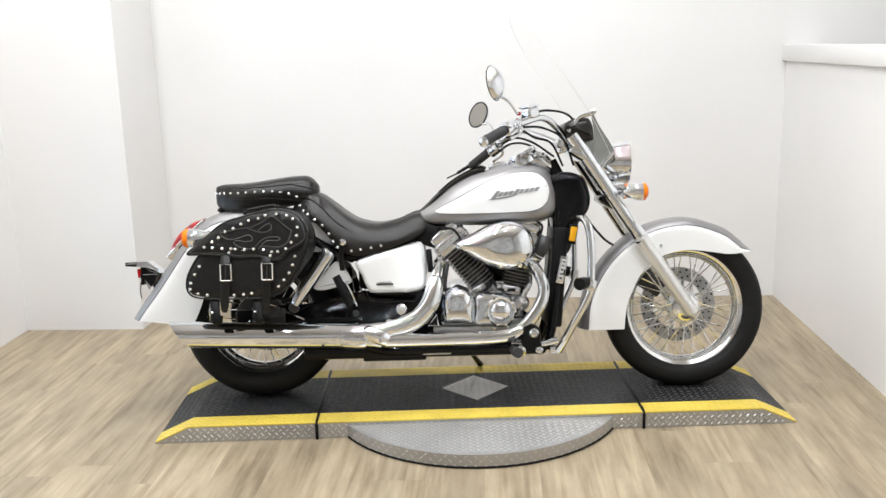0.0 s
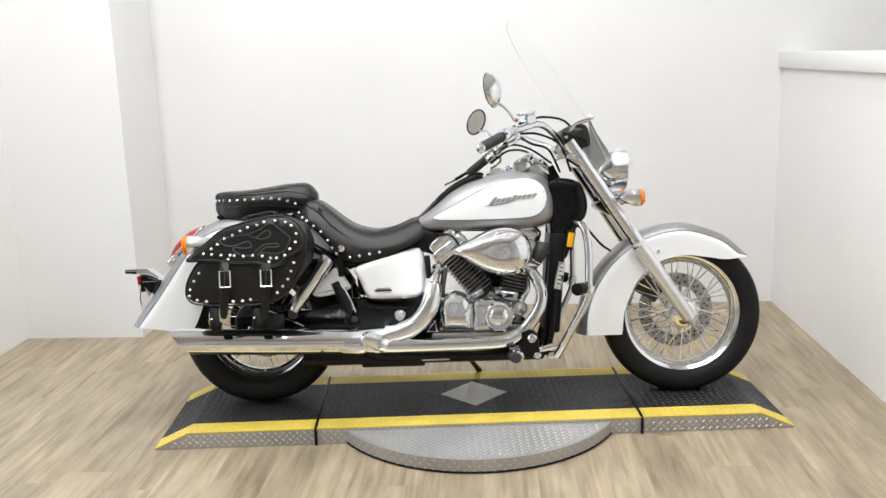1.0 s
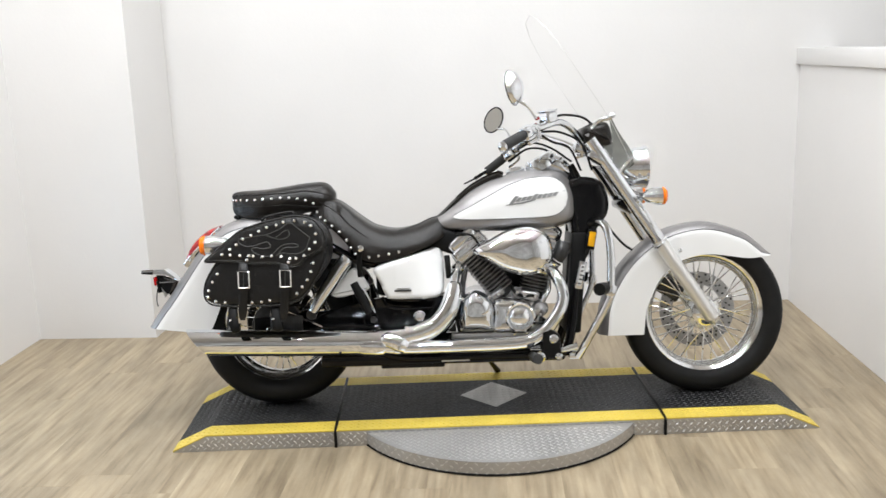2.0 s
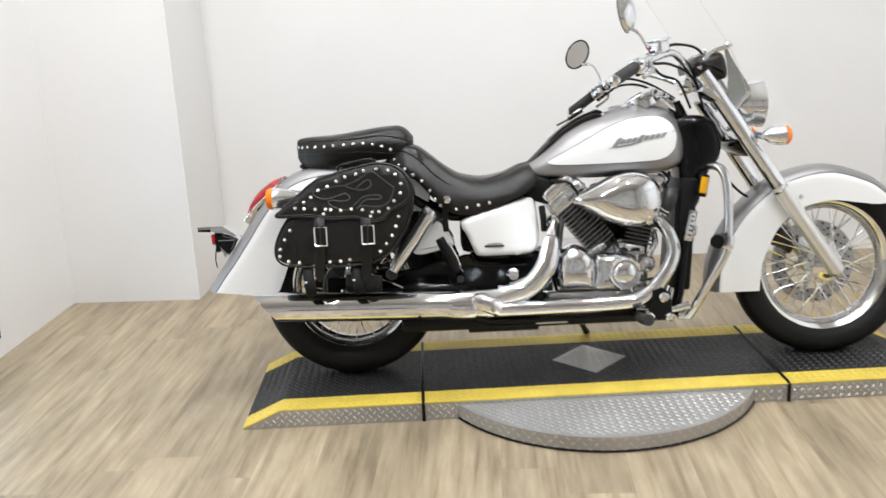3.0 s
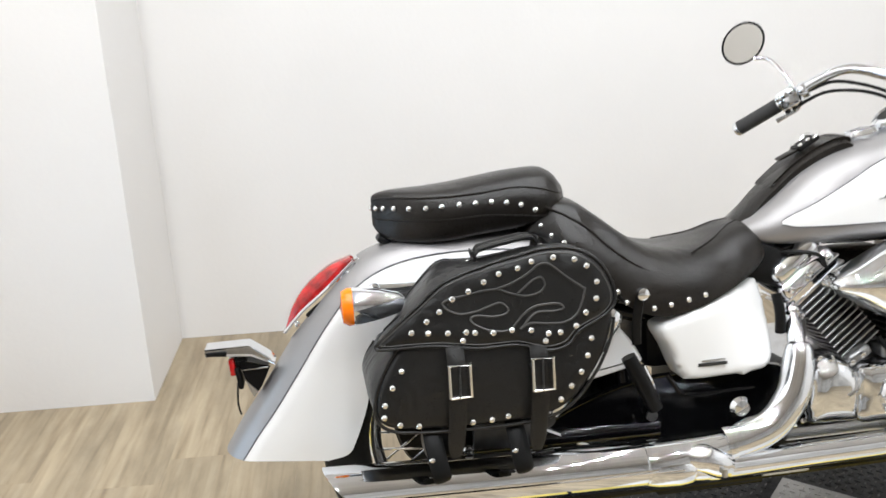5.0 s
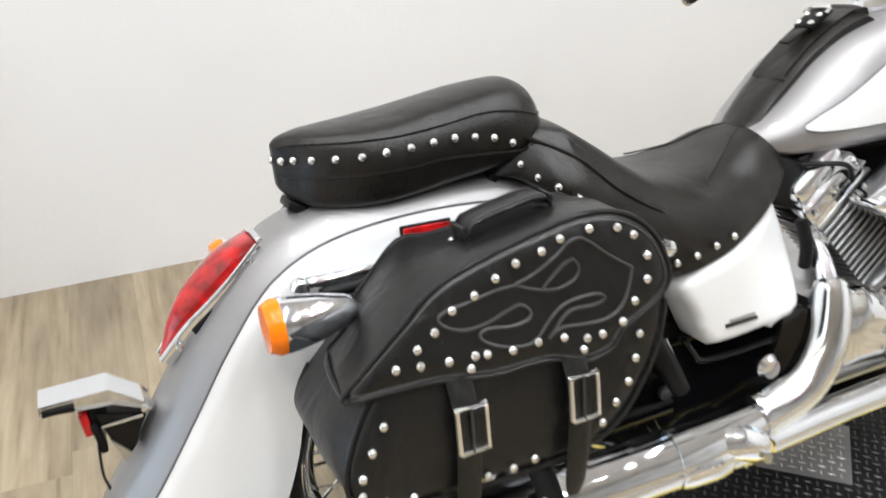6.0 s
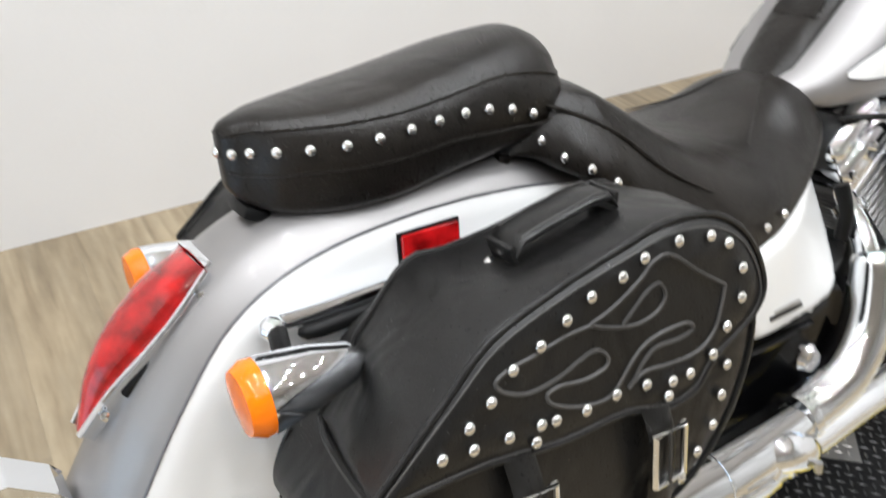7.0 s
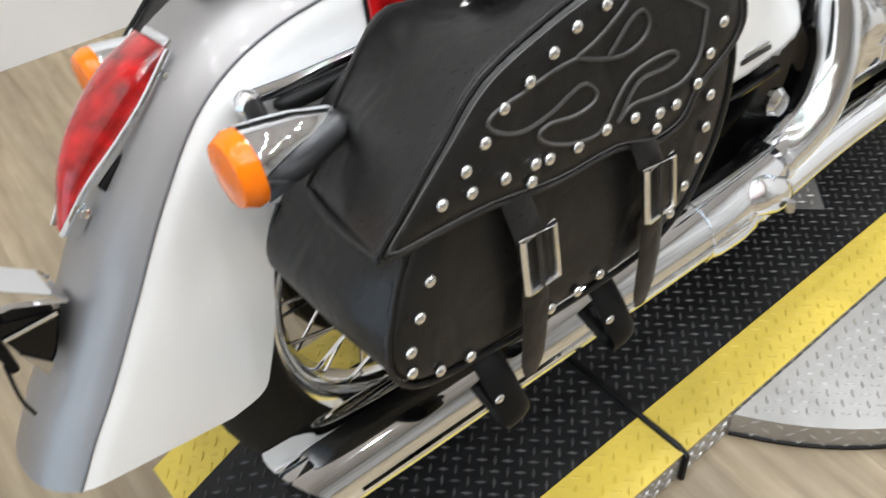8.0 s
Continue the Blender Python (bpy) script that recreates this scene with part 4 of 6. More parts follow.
for x in [p.x for p in smooth_path([(x, 0, 0) for x in PX], 4)]:
    top, seam, low, half = (interp(x, PX, t) for t in (P_TOP, P_SEAM, P_LOW, P_HALF))
    ring = []
    for k in range(15):
        y = 1 - 2 * k / 14
        ring.append((x, half * 0.90 * y, seam + (top - seam) * max(1 - abs(y) ** 2.2, 0) ** 0.62))
    for y, t in ((-0.955, 0.09), (-1.01, 0.30), (-1.02, 0.48), (-0.98, 0.66), (-0.95, 0.9), (-0.86, 1.0), (0.86, 1.0), (0.95, 0.9), (0.98, 0.66), (1.02, 0.48), (1.01, 0.30), (0.955, 0.09)):
        ring.append((x, half * y, seam + (low - seam) * t))
    rings.append(ring)
skin(bm, rings)
passenger = part("passenger_seat", bm, LEATHER, bike, "black studded leather passenger pad", sharp=70)
for s in (-1, 1):
    part("piping", tube([(x, s * interp(x, PX, P_HALF) * 0.91, interp(x, PX, P_SEAM)) for x in np.linspace(-0.952, -0.562, 40)], 0.0024, 6, 1), LEATHER, passenger)
    part("piping", tube([(x, s * (interp(x, PX, P_HALF) * 1.01), interp(x, PX, P_MID)) for x in np.linspace(-0.952, -0.562, 40)], 0.0018, 6, 1), LEATHER, passenger)
STUD_X = (-0.633, -0.662, -0.692, -0.723, -0.755, -0.788, -0.822, -0.853, -0.885, -0.913, -0.933, -0.947)
STUD_Z = (0.770, 0.782, 0.789, 0.793, 0.793, 0.792, 0.791, 0.789, 0.789, 0.790, 0.790, 0.790)
spots = []
for x, z in zip(STUD_X, STUD_Z):
    half = interp(x, PX, P_HALF)
    slope = (interp(x + 0.006, PX, P_HALF) - interp(x - 0.006, PX, P_HALF)) / 0.012
    for s in (-1, 1):
        spots.append(((x, s * half * 1.015, z), (-slope, s, 0)))
spots.append(((-0.9555, 0.0, 0.790), (-1, 0, 0)))
studs(spots, passenger)
part("seat_bracket", box((0.03, 0.05, 0.014), pose(-0.935, 0, 0.722, 0, 30, 0), 0.004), MATT, passenger)

# rider seat: dished, with a skirt that hangs down beside the frame
DX = [-0.66, -0.625, -0.606, -0.585, -0.55, -0.51, -0.455, -0.40, -0.33, -0.255, -0.19, -0.150, -0.122]
D_TOP = [0.728, 0.768, 0.781, 0.788, 0.782, 0.755, 0.708, 0.676, 0.664, 0.677, 0.702, 0.706, 0.680]
D_LOW = [0.722, 0.714, 0.700, 0.688, 0.662, 0.618, 0.560, 0.546, 0.556, 0.580, 0.605, 0.630, 0.655]
D_HALF = [0.055, 0.076, 0.082, 0.090, 0.102, 0.116, 0.138, 0.158, 0.164, 0.148, 0.122, 0.098, 0.055]
D_SKIRT = [0.056, 0.084, 0.104, 0.128, 0.142, 0.152, 0.172, 0.180, 0.176, 0.156, 0.127, 0.100, 0.056]
D_ROUND = [0.0, 0.0, 0.0, 0.0, 0.0, 0.004, 0.014, 0.026, 0.036, 0.036, 0.028, 0.018, 0.008]
D_DISH = [0.006, 0.006, 0.006, 0.010, 0.013, 0.008, -0.006, -0.010, -0.006, 0.010, 0.022, 0.026, 0.020]
bm = bmesh.new()
rings = []
for x in [p.x for p in smooth_path([(x, 0, 0) for x in DX], 4)]:
    top, low, half, skirt, dish, curl = (interp(x, DX, t) for t in (D_TOP, D_LOW, D_HALF, D_SKIRT, D_DISH, D_ROUND))
    edge = top - dish - 0.010 - curl
    ring = []
    for k in range(17):
        y = 1 - 2 * k / 16
        z = top - dish * abs(y) ** 2 - 0.010 * abs(y) ** 6 - 0.012 * max(abs(y) - 0.85, 0) / 0.15 - curl * abs(y) ** 4.5
        ring.append((x, half * y * (1 - 0.02 * abs(y) ** 8), z))
    for sy, t in ((-1, 0.10), (-1, 0.35), (-1, 0.65), (-1, 0.9), (-1, 1.0), (1, 1.0), (1, 0.9), (1, 0.65), (1, 0.35), (1, 0.10)):
        wide = half + (skirt - half) * math.sin(min((t - 0.1) / 0.8, 1) * math.pi / 2)
        ring.append((x, sy * (wide - (0.004 if t == 1.0 else 0)), edge + (low - edge) * t))
    soft = min(curl / 0.02, 1)
    for _ in range(3):
        eased = [(V(ring[k - 1]) + V(ring[k]) * 2 + V(ring[(k + 1) % len(ring)])) / 4 for k in range(len(ring))]
        ring = [tuple(V(p).lerp(q, soft)) if k not in (21, 22) else p for k, (p, q) in enumerate(zip(ring, eased))]
    rings.append(ring)
skin(bm, rings)
rider = part("rider_seat", bm, LEATHER, bike, "black dished leather rider seat with a studded skirt", sharp=70)
for s in (-1, 1):
    seam = []
    for x in np.linspace(-0.612, -0.425, 16):
        z = interp(x, (-0.612, -0.603, -0.57, -0.537, -0.495, -0.457, -0.425), (0.773, 0.769, 0.752, 0.729, 0.686, 0.657, 0.638))
        edge = interp(x, DX, D_TOP) - interp(x, DX, D_DISH) - 0.010 - interp(x, DX, D_ROUND)
        t = (edge - z) / (edge - interp(x, DX, D_LOW))
        half, skirt = interp(x, DX, D_HALF), interp(x, DX, D_SKIRT)
        seam.append((x, s * (half + (skirt - half) * math.sin(min(max((t - 0.1) / 0.8, 0), 1) * math.pi / 2)), z))
    part("piping", tube(seam, [0.0028] * 10 + [0.0026, 0.0024, 0.002, 0.0016, 0.001, 0.0005], 6, 1), LEATHER, rider)
spots = []
for x, z in ((-0.622, 0.736), (-0.606, 0.717), (-0.587, 0.704), (-0.561, 0.684), (-0.533, 0.662), (-0.508, 0.630), (-0.492, 0.602), (-0.476, 0.580), (-0.425, 0.566), (-0.390, 0.570), (-0.352, 0.576), (-0.315, 0.582)):
    for s in (-1, 1):
        edge = interp(x, DX, D_TOP) - interp(x, DX, D_DISH) - 0.010 - interp(x, DX, D_ROUND)
        t = (edge - z) / (edge - interp(x, DX, D_LOW))
        half, skirt = interp(x, DX, D_HALF), interp(x, DX, D_SKIRT)
        spots.append(((x, s * (half + (skirt - half) * math.sin(min(max((t - 0.1) / 0.8, 0), 1) * math.pi / 2) + 0.0003), z), (0, s, 0.2)))
studs(spots, rider)
seam = []
for k in range(33):
    y = 0.112 * (1 - k / 16)
    x = -0.134 - 0.165 * (abs(y) / 0.1) ** 0.85
    top, half, dish, curl = (interp(x, DX, t) for t in (D_TOP, D_HALF, D_DISH, D_ROUND))
    u = min(abs(y) / half, 1)
    seam.append((x, y, top - dish * u ** 2 - 0.010 * u ** 6 - curl * u ** 4.5 - 0.0004))
part("front_seam", tube(seam, 0.0016, 6, 1), LEATHER, rider)

# ---- saddlebags ----
FLAP = [(-0.988, 0.580), (-0.964, 0.604), (-0.912, 0.646), (-0.862, 0.684), (-0.790, 0.708), (-0.726, 0.722), (-0.672, 0.731), (-0.617, 0.722), (-0.578, 0.690), (-0.560, 0.640),
        (-0.575, 0.610), (-0.628, 0.582), (-0.652, 0.558), (-0.690, 0.552), (-0.738, 0.566), (-0.810, 0.566), (-0.880, 0.576), (-0.935, 0.578)]
POUCH = [(-0.932, 0.594), (-0.966, 0.552), (-0.992, 0.500), (-0.996, 0.456), (-0.975, 0.430), (-0.925, 0.421), (-0.830, 0.418), (-0.707, 0.423), (-0.645, 0.448), (-0.605, 0.495), (-0.572, 0.555), (-0.562, 0.610), (-0.585, 0.660), (-0.66, 0.680), (-0.80, 0.668), (-0.90, 0.630)]
FLAP_STUDS = [(-0.925, 0.604), (-0.897, 0.621), (-0.874, 0.636), (-0.850, 0.656), (-0.821, 0.667), (-0.793, 0.681), (-0.766, 0.693), (-0.732, 0.700), (-0.707, 0.710), (-0.668, 0.714), (-0.631, 0.708), (-0.610, 0.695),
              (-0.594, 0.666), (-0.597, 0.637), (-0.617, 0.614), (-0.636, 0.592), (-0.896, 0.601), (-0.862, 0.598), (-0.830, 0.597), (-0.837, 0.583), (-0.815, 0.595), (-0.783, 0.592), (-0.750, 0.594), (-0.716, 0.591), (-0.686, 0.583), (-0.692, 0.570), (-0.665, 0.583)]
POUCH_STUDS = [(-0.946, 0.536), (-0.964, 0.508), (-0.979, 0.478), (-0.982, 0.456), (-0.955, 0.440), (-0.922, 0.435), (-0.827, 0.433), (-0.793, 0.434), (-0.764, 0.438), (-0.668, 0.460), (-0.648, 0.483), (-0.629, 0.507), (-0.616, 0.535), (-0.607, 0.565)]
FLAMES = [[(-0.615, 0.655), (-0.645, 0.677), (-0.676, 0.703), (-0.696, 0.703), (-0.711, 0.692), (-0.731, 0.681), (-0.75, 0.673), (-0.769, 0.668)],
          [(-0.769, 0.667), (-0.746, 0.657), (-0.719, 0.651), (-0.696, 0.656), (-0.686, 0.668), (-0.692, 0.681), (-0.706, 0.678), (-0.721, 0.667), (-0.735, 0.656)],
          [(-0.769, 0.667), (-0.795, 0.666), (-0.828, 0.66), (-0.852, 0.657), (-0.867, 0.65), (-0.859, 0.638), (-0.836, 0.629), (-0.806, 0.632), (-0.785, 0.639), (-0.766, 0.643), (-0.754, 0.632), (-0.759, 0.623), (-0.781, 0.62), (-0.807, 0.624), (-0.82, 0.62), (-0.814, 0.609), (-0.789, 0.597), (-0.762, 0.593), (-0.747, 0.599)],
          [(-0.747, 0.599), (-0.729, 0.618), (-0.711, 0.63), (-0.688, 0.634), (-0.664, 0.633), (-0.656, 0.625), (-0.673, 0.621), (-0.7, 0.622), (-0.715, 0.614), (-0.727, 0.601), (-0.735, 0.594)],
          [(-0.735, 0.594), (-0.716, 0.603), (-0.686, 0.6), (-0.655, 0.6), (-0.633, 0.612), (-0.622, 0.633), (-0.615, 0.655)]]


def lid_rise(x, z):
    """How much higher the inner edge of a lid lies than its outer edge."""
    if z > 0.62:
        return interp(x, [-0.90, -0.86, -0.81, -0.75, -0.67, -0.60], [0.012, 0.010, -0.009, -0.020, -0.024, -0.010])
    return -0.012 * min(max((-0.80 - x) / 0.15, 0), 1)


def saddlebag(s):
    inner, face = s * 0.130, s * 0.335

    def bow(x, z):
        """How far the outer face stands out: fuller low and forward."""
        return s * (0.332 + 0.0513 * (x + 0.8) + 0.110 * min(max(0.65 - z, -0.08), 0.14))

    def bulge(outline, front_gap, back, edge, lid):
        o = rounded_line(outline, 4)
        mid = (back + face) / 2
        bm = slab(o, [(back + s * 0.006, 0.010), (back, 0.0), (mid, -0.003), (face - s * 0.014 + front_gap, 0.0), (face - s * 0.004 + front_gap, edge * 0.4), (face + front_gap, edge)], fill=0.022)
        for v in bm.verts:
            k = min(max((v.co.y - back) / (face - back), 0), 1)
            rear = min(max((-0.80 - v.co.x) / 0.15, 0), 1)
            v.co.y += (bow(v.co.x, v.co.z) - face) * k
            if lid:
                v.co.z += (1 - k) * lid_rise(v.co.x, v.co.z) + 0.004 * math.sin(math.pi * k) * min(max((v.co.z - 0.60) / 0.06, 0), 1)
                v.co.x += 0.030 * (1 - k) * rear
            else:
                v.co.z += 0.036 * (1 - k) * min(max((0.56 - v.co.z) / 0.14, 0), 1)
                low = min(max((0.605 - v.co.z) / 0.10, 0), 1)
                v.co.x -= (0.012 * low * low * (3 - 2 * low) - 0.004) * (1 - k) * rear
        return bm

    bag = part("saddlebag", bulge(POUCH, -s * 0.012, inner, 0.014, False), BAG_LEATHER, bike, "black leather saddlebag with studs, flames and two buckled straps", sharp=50)
    flap = part("flap", bulge(FLAP, 0.0, s * 0.166, 0.008, True), BAG_LEATHER, bag, "leather flap with a stitched flame", sharp=50)
    o = rounded_line(FLAP, 4)
    part("piping", tube([(x, bow(x, z) - s * 0.0050, z) for x, z in o] + [(o[0][0], bow(*o[0]) - s * 0.0050, o[0][1])], 0.0032, 8, 1), BAG_LEATHER, flap)
    part("piping", tube([(x + 0.030 * min(max((-0.80 - x) / 0.15, 0), 1), s * 0.166, z + lid_rise(x, z)) for x, z in [*o, o[0]]], 0.0036, 8, 1), BAG_LEATHER, flap)
    part("piping", tube([(-0.985, bow(-0.984, 0.58) - s * 0.004, 0.580), (-0.981, s * 0.27, 0.577), (-0.972, s * 0.21, 0.573), (-0.958, s * 0.168, 0.568)], 0.0044, 8, 3), BAG_LEATHER, flap)
    mx, mz = -0.775, 0.640
    stitch = [(mx + (x - mx) * 0.955, mz + (z - mz) * 0.90) for x, z in o]
    part("stitch_line", tube([(x, bow(x, z) + s * 0.0002, z) for x, z in [*stitch, stitch[0]]], 0.0010, 5, 1), RAISED, flap, "stitched line inside the flap's edge")
    o = rounded_line(POUCH, 4)
    part("piping", tube([(x, bow(x, z) - s * 0.018, z) for x, z in o if z < 0.60], 0.0032, 8, 1), BAG_LEATHER, bag)
    part("piping", tube([(x - 0.004, s * 0.131, z + 0.036 * min(max((0.56 - z) / 0.14, 0), 1)) for x, z in o if z < 0.55 and x < -0.80], 0.0035, 8, 1), BAG_LEATHER, bag)
    studs([((x, bow(x, z) + s * 0.0008, z), (0, s, 0.06)) for x, z in FLAP_STUDS], flap)
    studs([((x, bow(x, z) - s * 0.0115, z), (0, s, 0.03)) for x, z in POUCH_STUDS], bag)
    for line in FLAMES:
        part("flame_seam", tube([(x, bow(x, z) + s * 0.0005, z) for x, z in line], 0.0021, 6, 4), RAISED, flap, "raised flame stitching")
    for bx in (-0.848, -0.702):
        yb = bow(bx, 0.515)
        strap = part("strap", tube([(bx - 0.004, bow(bx, 0.57) - s * 0.006, 0.575), (bx - 0.004, yb + s * 0.004, 0.530), (bx - 0.006, yb + s * 0.003, 0.46), (bx - 0.012, yb - s * 0.002, 0.400), (bx - 0.014, yb - s * 0.006, 0.372)], [0.016, 0.016, 0.016, 0.015, 0.008], 10, 4, flat=0.16), BAG_LEATHER, bag, "leather strap")
        bm = bmesh.new()
        w, h = 0.0185, 0.0285
        tube([(bx - w, yb + s * 0.010, 0.515 - h), (bx + w, yb + s * 0.009, 0.515 - h), (bx + w, yb + s * 0.009, 0.515 + h), (bx - w, yb + s * 0.010, 0.515 + h), (bx - w, yb + s * 0.010, 0.515 - h)], 0.0036, 8, 1, bm=bm)
        part("buckle", bm, NICKEL, strap, "chrome frame buckle")
        part("buckle_pin", tube([(bx, yb + s * 0.010, 0.515 + h), (bx - 0.002, yb + s * 0.012, 0.515 - h)], 0.002, 6, 1), DARK_METAL, strap)
        tx = -0.898 if bx < -0.8 else -0.748
        part("tie", tube([(tx - 0.002, s * 0.300, 0.432), (tx, s * 0.326, 0.400), (tx + 0.005, s * 0.342, 0.362), (tx + 0.010, s * 0.344, 0.338), (tx + 0.010, s * 0.325, 0.330), (tx + 0.006, s * 0.290, 0.352)], [0.016, 0.017, 0.017, 0.016, 0.014, 0.012], 10, 4, flat=0.24), MATT, bag, "black tie strap under the bag")
        studs([((tx - 0.006, s * 0.338, 0.372), (0, s, -0.2))], bag)
    # carrying handle on the lid: a padded bar whose ends fold down to riveted tabs
    bar = [(-0.795, 0.716), (-0.786, 0.727), (-0.760, 0.733), (-0.735, 0.737), (-0.705, 0.742), (-0.686, 0.741), (-0.678, 0.731)]
    part("handle", slab([(x, z + 0.004) for x, z in bar] + [(x, z - 0.004) for x, z in reversed(bar)], [(s * 0.224, 0.002), (s * 0.227, 0.0), (s * 0.265, 0.0), (s * 0.268, 0.002)]), BAG_LEATHER, flap, "stitched leather carrying handle")
    for y in (0.229, 0.263):
        part("handle_seam", tube([(x, s * y, z + 0.0045) for x, z in bar[1:-1]], 0.0009, 6, 2), RAISED, flap)
    for hx, hz, lean_to in ((-0.793, 0.706, 18), (-0.680, 0.723, -14)):
        part("handle_leg", box((0.006, 0.038, 0.034), pose(hx, s * 0.247, hz + 0.004, 0, -lean_to, 0), 0.0025), BAG_LEATHER, flap)
        part("handle_tab", box((0.030, 0.046, 0.005), pose(hx - (0.006 if lean_to > 0 else -0.008), s * 0.250, hz - 0.008, -s * 4, -6, 0), 0.002), BAG_LEATHER, flap)
    studs([((-0.801, s * 0.234, 0.702), (0, 0, 1)), ((-0.797, s * 0.267, 0.699), (0, 0, 1)), ((-0.664, s * 0.236, 0.720), (0, 0, 1)), ((-0.664, s * 0.266, 0.719), (0, 0, 1))], flap)
    return bag


saddlebag(-1)
saddlebag(1).location.x = 0.05

# ---- rear lights, plate holder and side reflectors ----
LT = [0, 0.25, 0.5, 0.75, 1]
LX, LZ = [-1.150, -1.112, -1.072, -1.036, -1.000], [0.548, 0.590, 0.624, 0.656, 0.688]
rows, edge_line = [], []
for k in range(17):
    t = k / 16
    x, z = interp(t, LT, LX), interp(t, LT, LZ)
    half = interp(t, LT, [0.010, 0.022, 0.033, 0.040, 0.037])
    proud = interp(t, LT, [0.003, 0.024, 0.034, 0.030, 0.011])
    edge_line.append((x, half, z))
    rows.append([(x - proud * 0.68 * math.sin(math.pi * i / 14) ** 0.8, half * math.cos(math.pi * i / 14), z + proud * 0.73 * math.sin(math.pi * i / 14) ** 0.8) for i in range(15)])
tail = part("tail_lamp", sheet(rows, thick=0.003), RED, bike, "long red tail lamp lens")
base_rows = [[(x + 0.010, -h * 1.05, z - 0.012), (x - 0.001, -h - 0.003, z + 0.001), (x, 0, z - 0.004), (x - 0.001, h + 0.003, z + 0.001), (x + 0.010, h * 1.05, z - 0.012)] for x, h, z in edge_line]
part("lamp_base", sheet(base_rows, thick=0.003), CHROME, tail, "chrome lamp base")
for s in (-1, 1):
    part("trim", tube([(x - 0.002, s * (h + 0.0035), z + 0.002) for x, h, z in edge_line], 0.0034, 8, 1), CHROME, tail, "chrome edge trim")
    part("rubber_strip", tube([(x + 0.011, s * (h + 0.004), z - 0.009) for x, h, z in edge_line[4:10]], 0.007, 8, 1, flat=0.5), MATT, tail, "black rubber strip")
    for t0 in (2, 14):
        x, h, z = edge_line[t0]
        part("screw", lathe([(0.005, 0), (0.005, 0.003), (0.0, 0.005)], aim((x + 0.006, s * (h + 0.006), z - 0.004), (x, s * 0.2, z + 0.05)), 10), CHROME, tail)
x, h, z = edge_line[-1]
part("lamp_cap", box((0.012, 2 * h * 0.8, 0.008), pose(x + 0.004, 0, z + 0.001, 0, -38, 0), 0.003), CHROME, tail)
for s in (-1, 1):
    low = 0.026 if s > 0 else 0.0
    ind = part("rear_indicator", lathe([(0.010, 0.098), (0.020, 0.085), (0.029, 0.050), (0.034, 0.020), (0.036, 0.004), (0.036, 0.0)], pose(-1.016, s * 0.187, 0.629 - low, 0, 90, 0), 24), CHROME, bike, "bullet-shaped chrome indicator")
    part("lens", lathe([(0.035, 0.002), (0.036, -0.008), (0.030, -0.020), (0.0, -0.024)], pose(-1.016, s * 0.187, 0.629 - low, 0, 90, 0), 24), AMBER, ind, "orange indicator lens")
    part("stem", tube([(-0.985, s * 0.180, 0.632 - low), (-0.975, s * 0.14, 0.636 - low * 0.5), (-0.962, s * 0.095, 0.640)], 0.010, 10), MATT, ind)
    part("stem_joint", lathe([(0.0, -0.014), (0.009, -0.011), (0.014, -0.004), (0.014, 0.004), (0.009, 0.011), (0.0, 0.014)], aim((-0.968, s * 0.104, 0.640), (-1.2, s * 0.14, 0.650)), 16), CHROME, ind, "chrome stay end")
    part("stay_sleeve", tube([(-0.945, s * 0.108, 0.630), (-0.925, s * 0.112, 0.627), (-0.82, s * 0.112, 0.628), (-0.70, s * 0.110, 0.628)], [0.004, 0.009, 0.009, 0.009], 10, 3), MATT, ind)
    part("stay", tube([(-0.965, s * 0.100, 0.642), (-0.90, s * 0.102, 0.640), (-0.78, s * 0.102, 0.640), (-0.60, s * 0.100, 0.640)], 0.009, 10, 4), CHROME, bike, "chrome mudguard stay")
    ref = part("side_reflector", box((0.070, 0.008, 0.038), pose(-0.778, s * 0.0895, 0.662, 0, 2, 0), 0.003), RED, bike, "red side reflector")
    part("reflector_back", box((0.076, 0.005, 0.044), pose(-0.778, s * 0.0865, 0.662, 0, 2, 0), 0.002), MATT, ref)
TOPW = [(-1.312, 0.534), (-1.225, 0.535), (-1.185, 0.505), (-1.176, 0.490), (-1.222, 0.512), (-1.312, 0.520)]
holder = part("plate_holder", slab(TOPW, [(-0.025, 0.004), (-0.029, 0.0), (0.029, 0.0), (0.025, 0.004)]), CHROME, bike, "chrome plate lamp bracket", sharp=20)
part("lamp_glass", box((0.012, 0.052, 0.034), pose(-1.262, 0, 0.490, 0, -6, 0), 0.003), RED, holder, "small red lamp")
part("lamp_box", box((0.024, 0.044, 0.040), pose(-1.244, 0, 0.500, 0, -6, 0), 0.004), MATT, holder, "black lamp box")
part("plate_stay", box((0.010, 0.060, 0.046), pose(-1.250, 0, 0.468, 0, -8, 0), 0.003), MATT, holder, "black plate stay")
part("lamp_slot", box((0.040, 0.062, 0.007), pose(-1.290, 0, 0.5225), 0.001), MATT, holder, "dark slot under the bracket")
part("plate_guard", slab([(-1.250, 0.508), (-1.186, 0.488), (-1.206, 0.448), (-1.224, 0.428), (-1.238, 0.470)], [(-0.030, 0.002), (-0.032, 0.0), (-0.027, 0.0)]), BLACK, holder, "glossy black side of the bracket", sharp=20)
part("plate_guard", slab([(-1.250, 0.508), (-1.186, 0.488), (-1.206, 0.448), (-1.224, 0.428), (-1.238, 0.470)], [(0.027, 0.0), (0.032, 0.0), (0.030, 0.002)]), BLACK, holder, "glossy black side of the bracket", sharp=20)
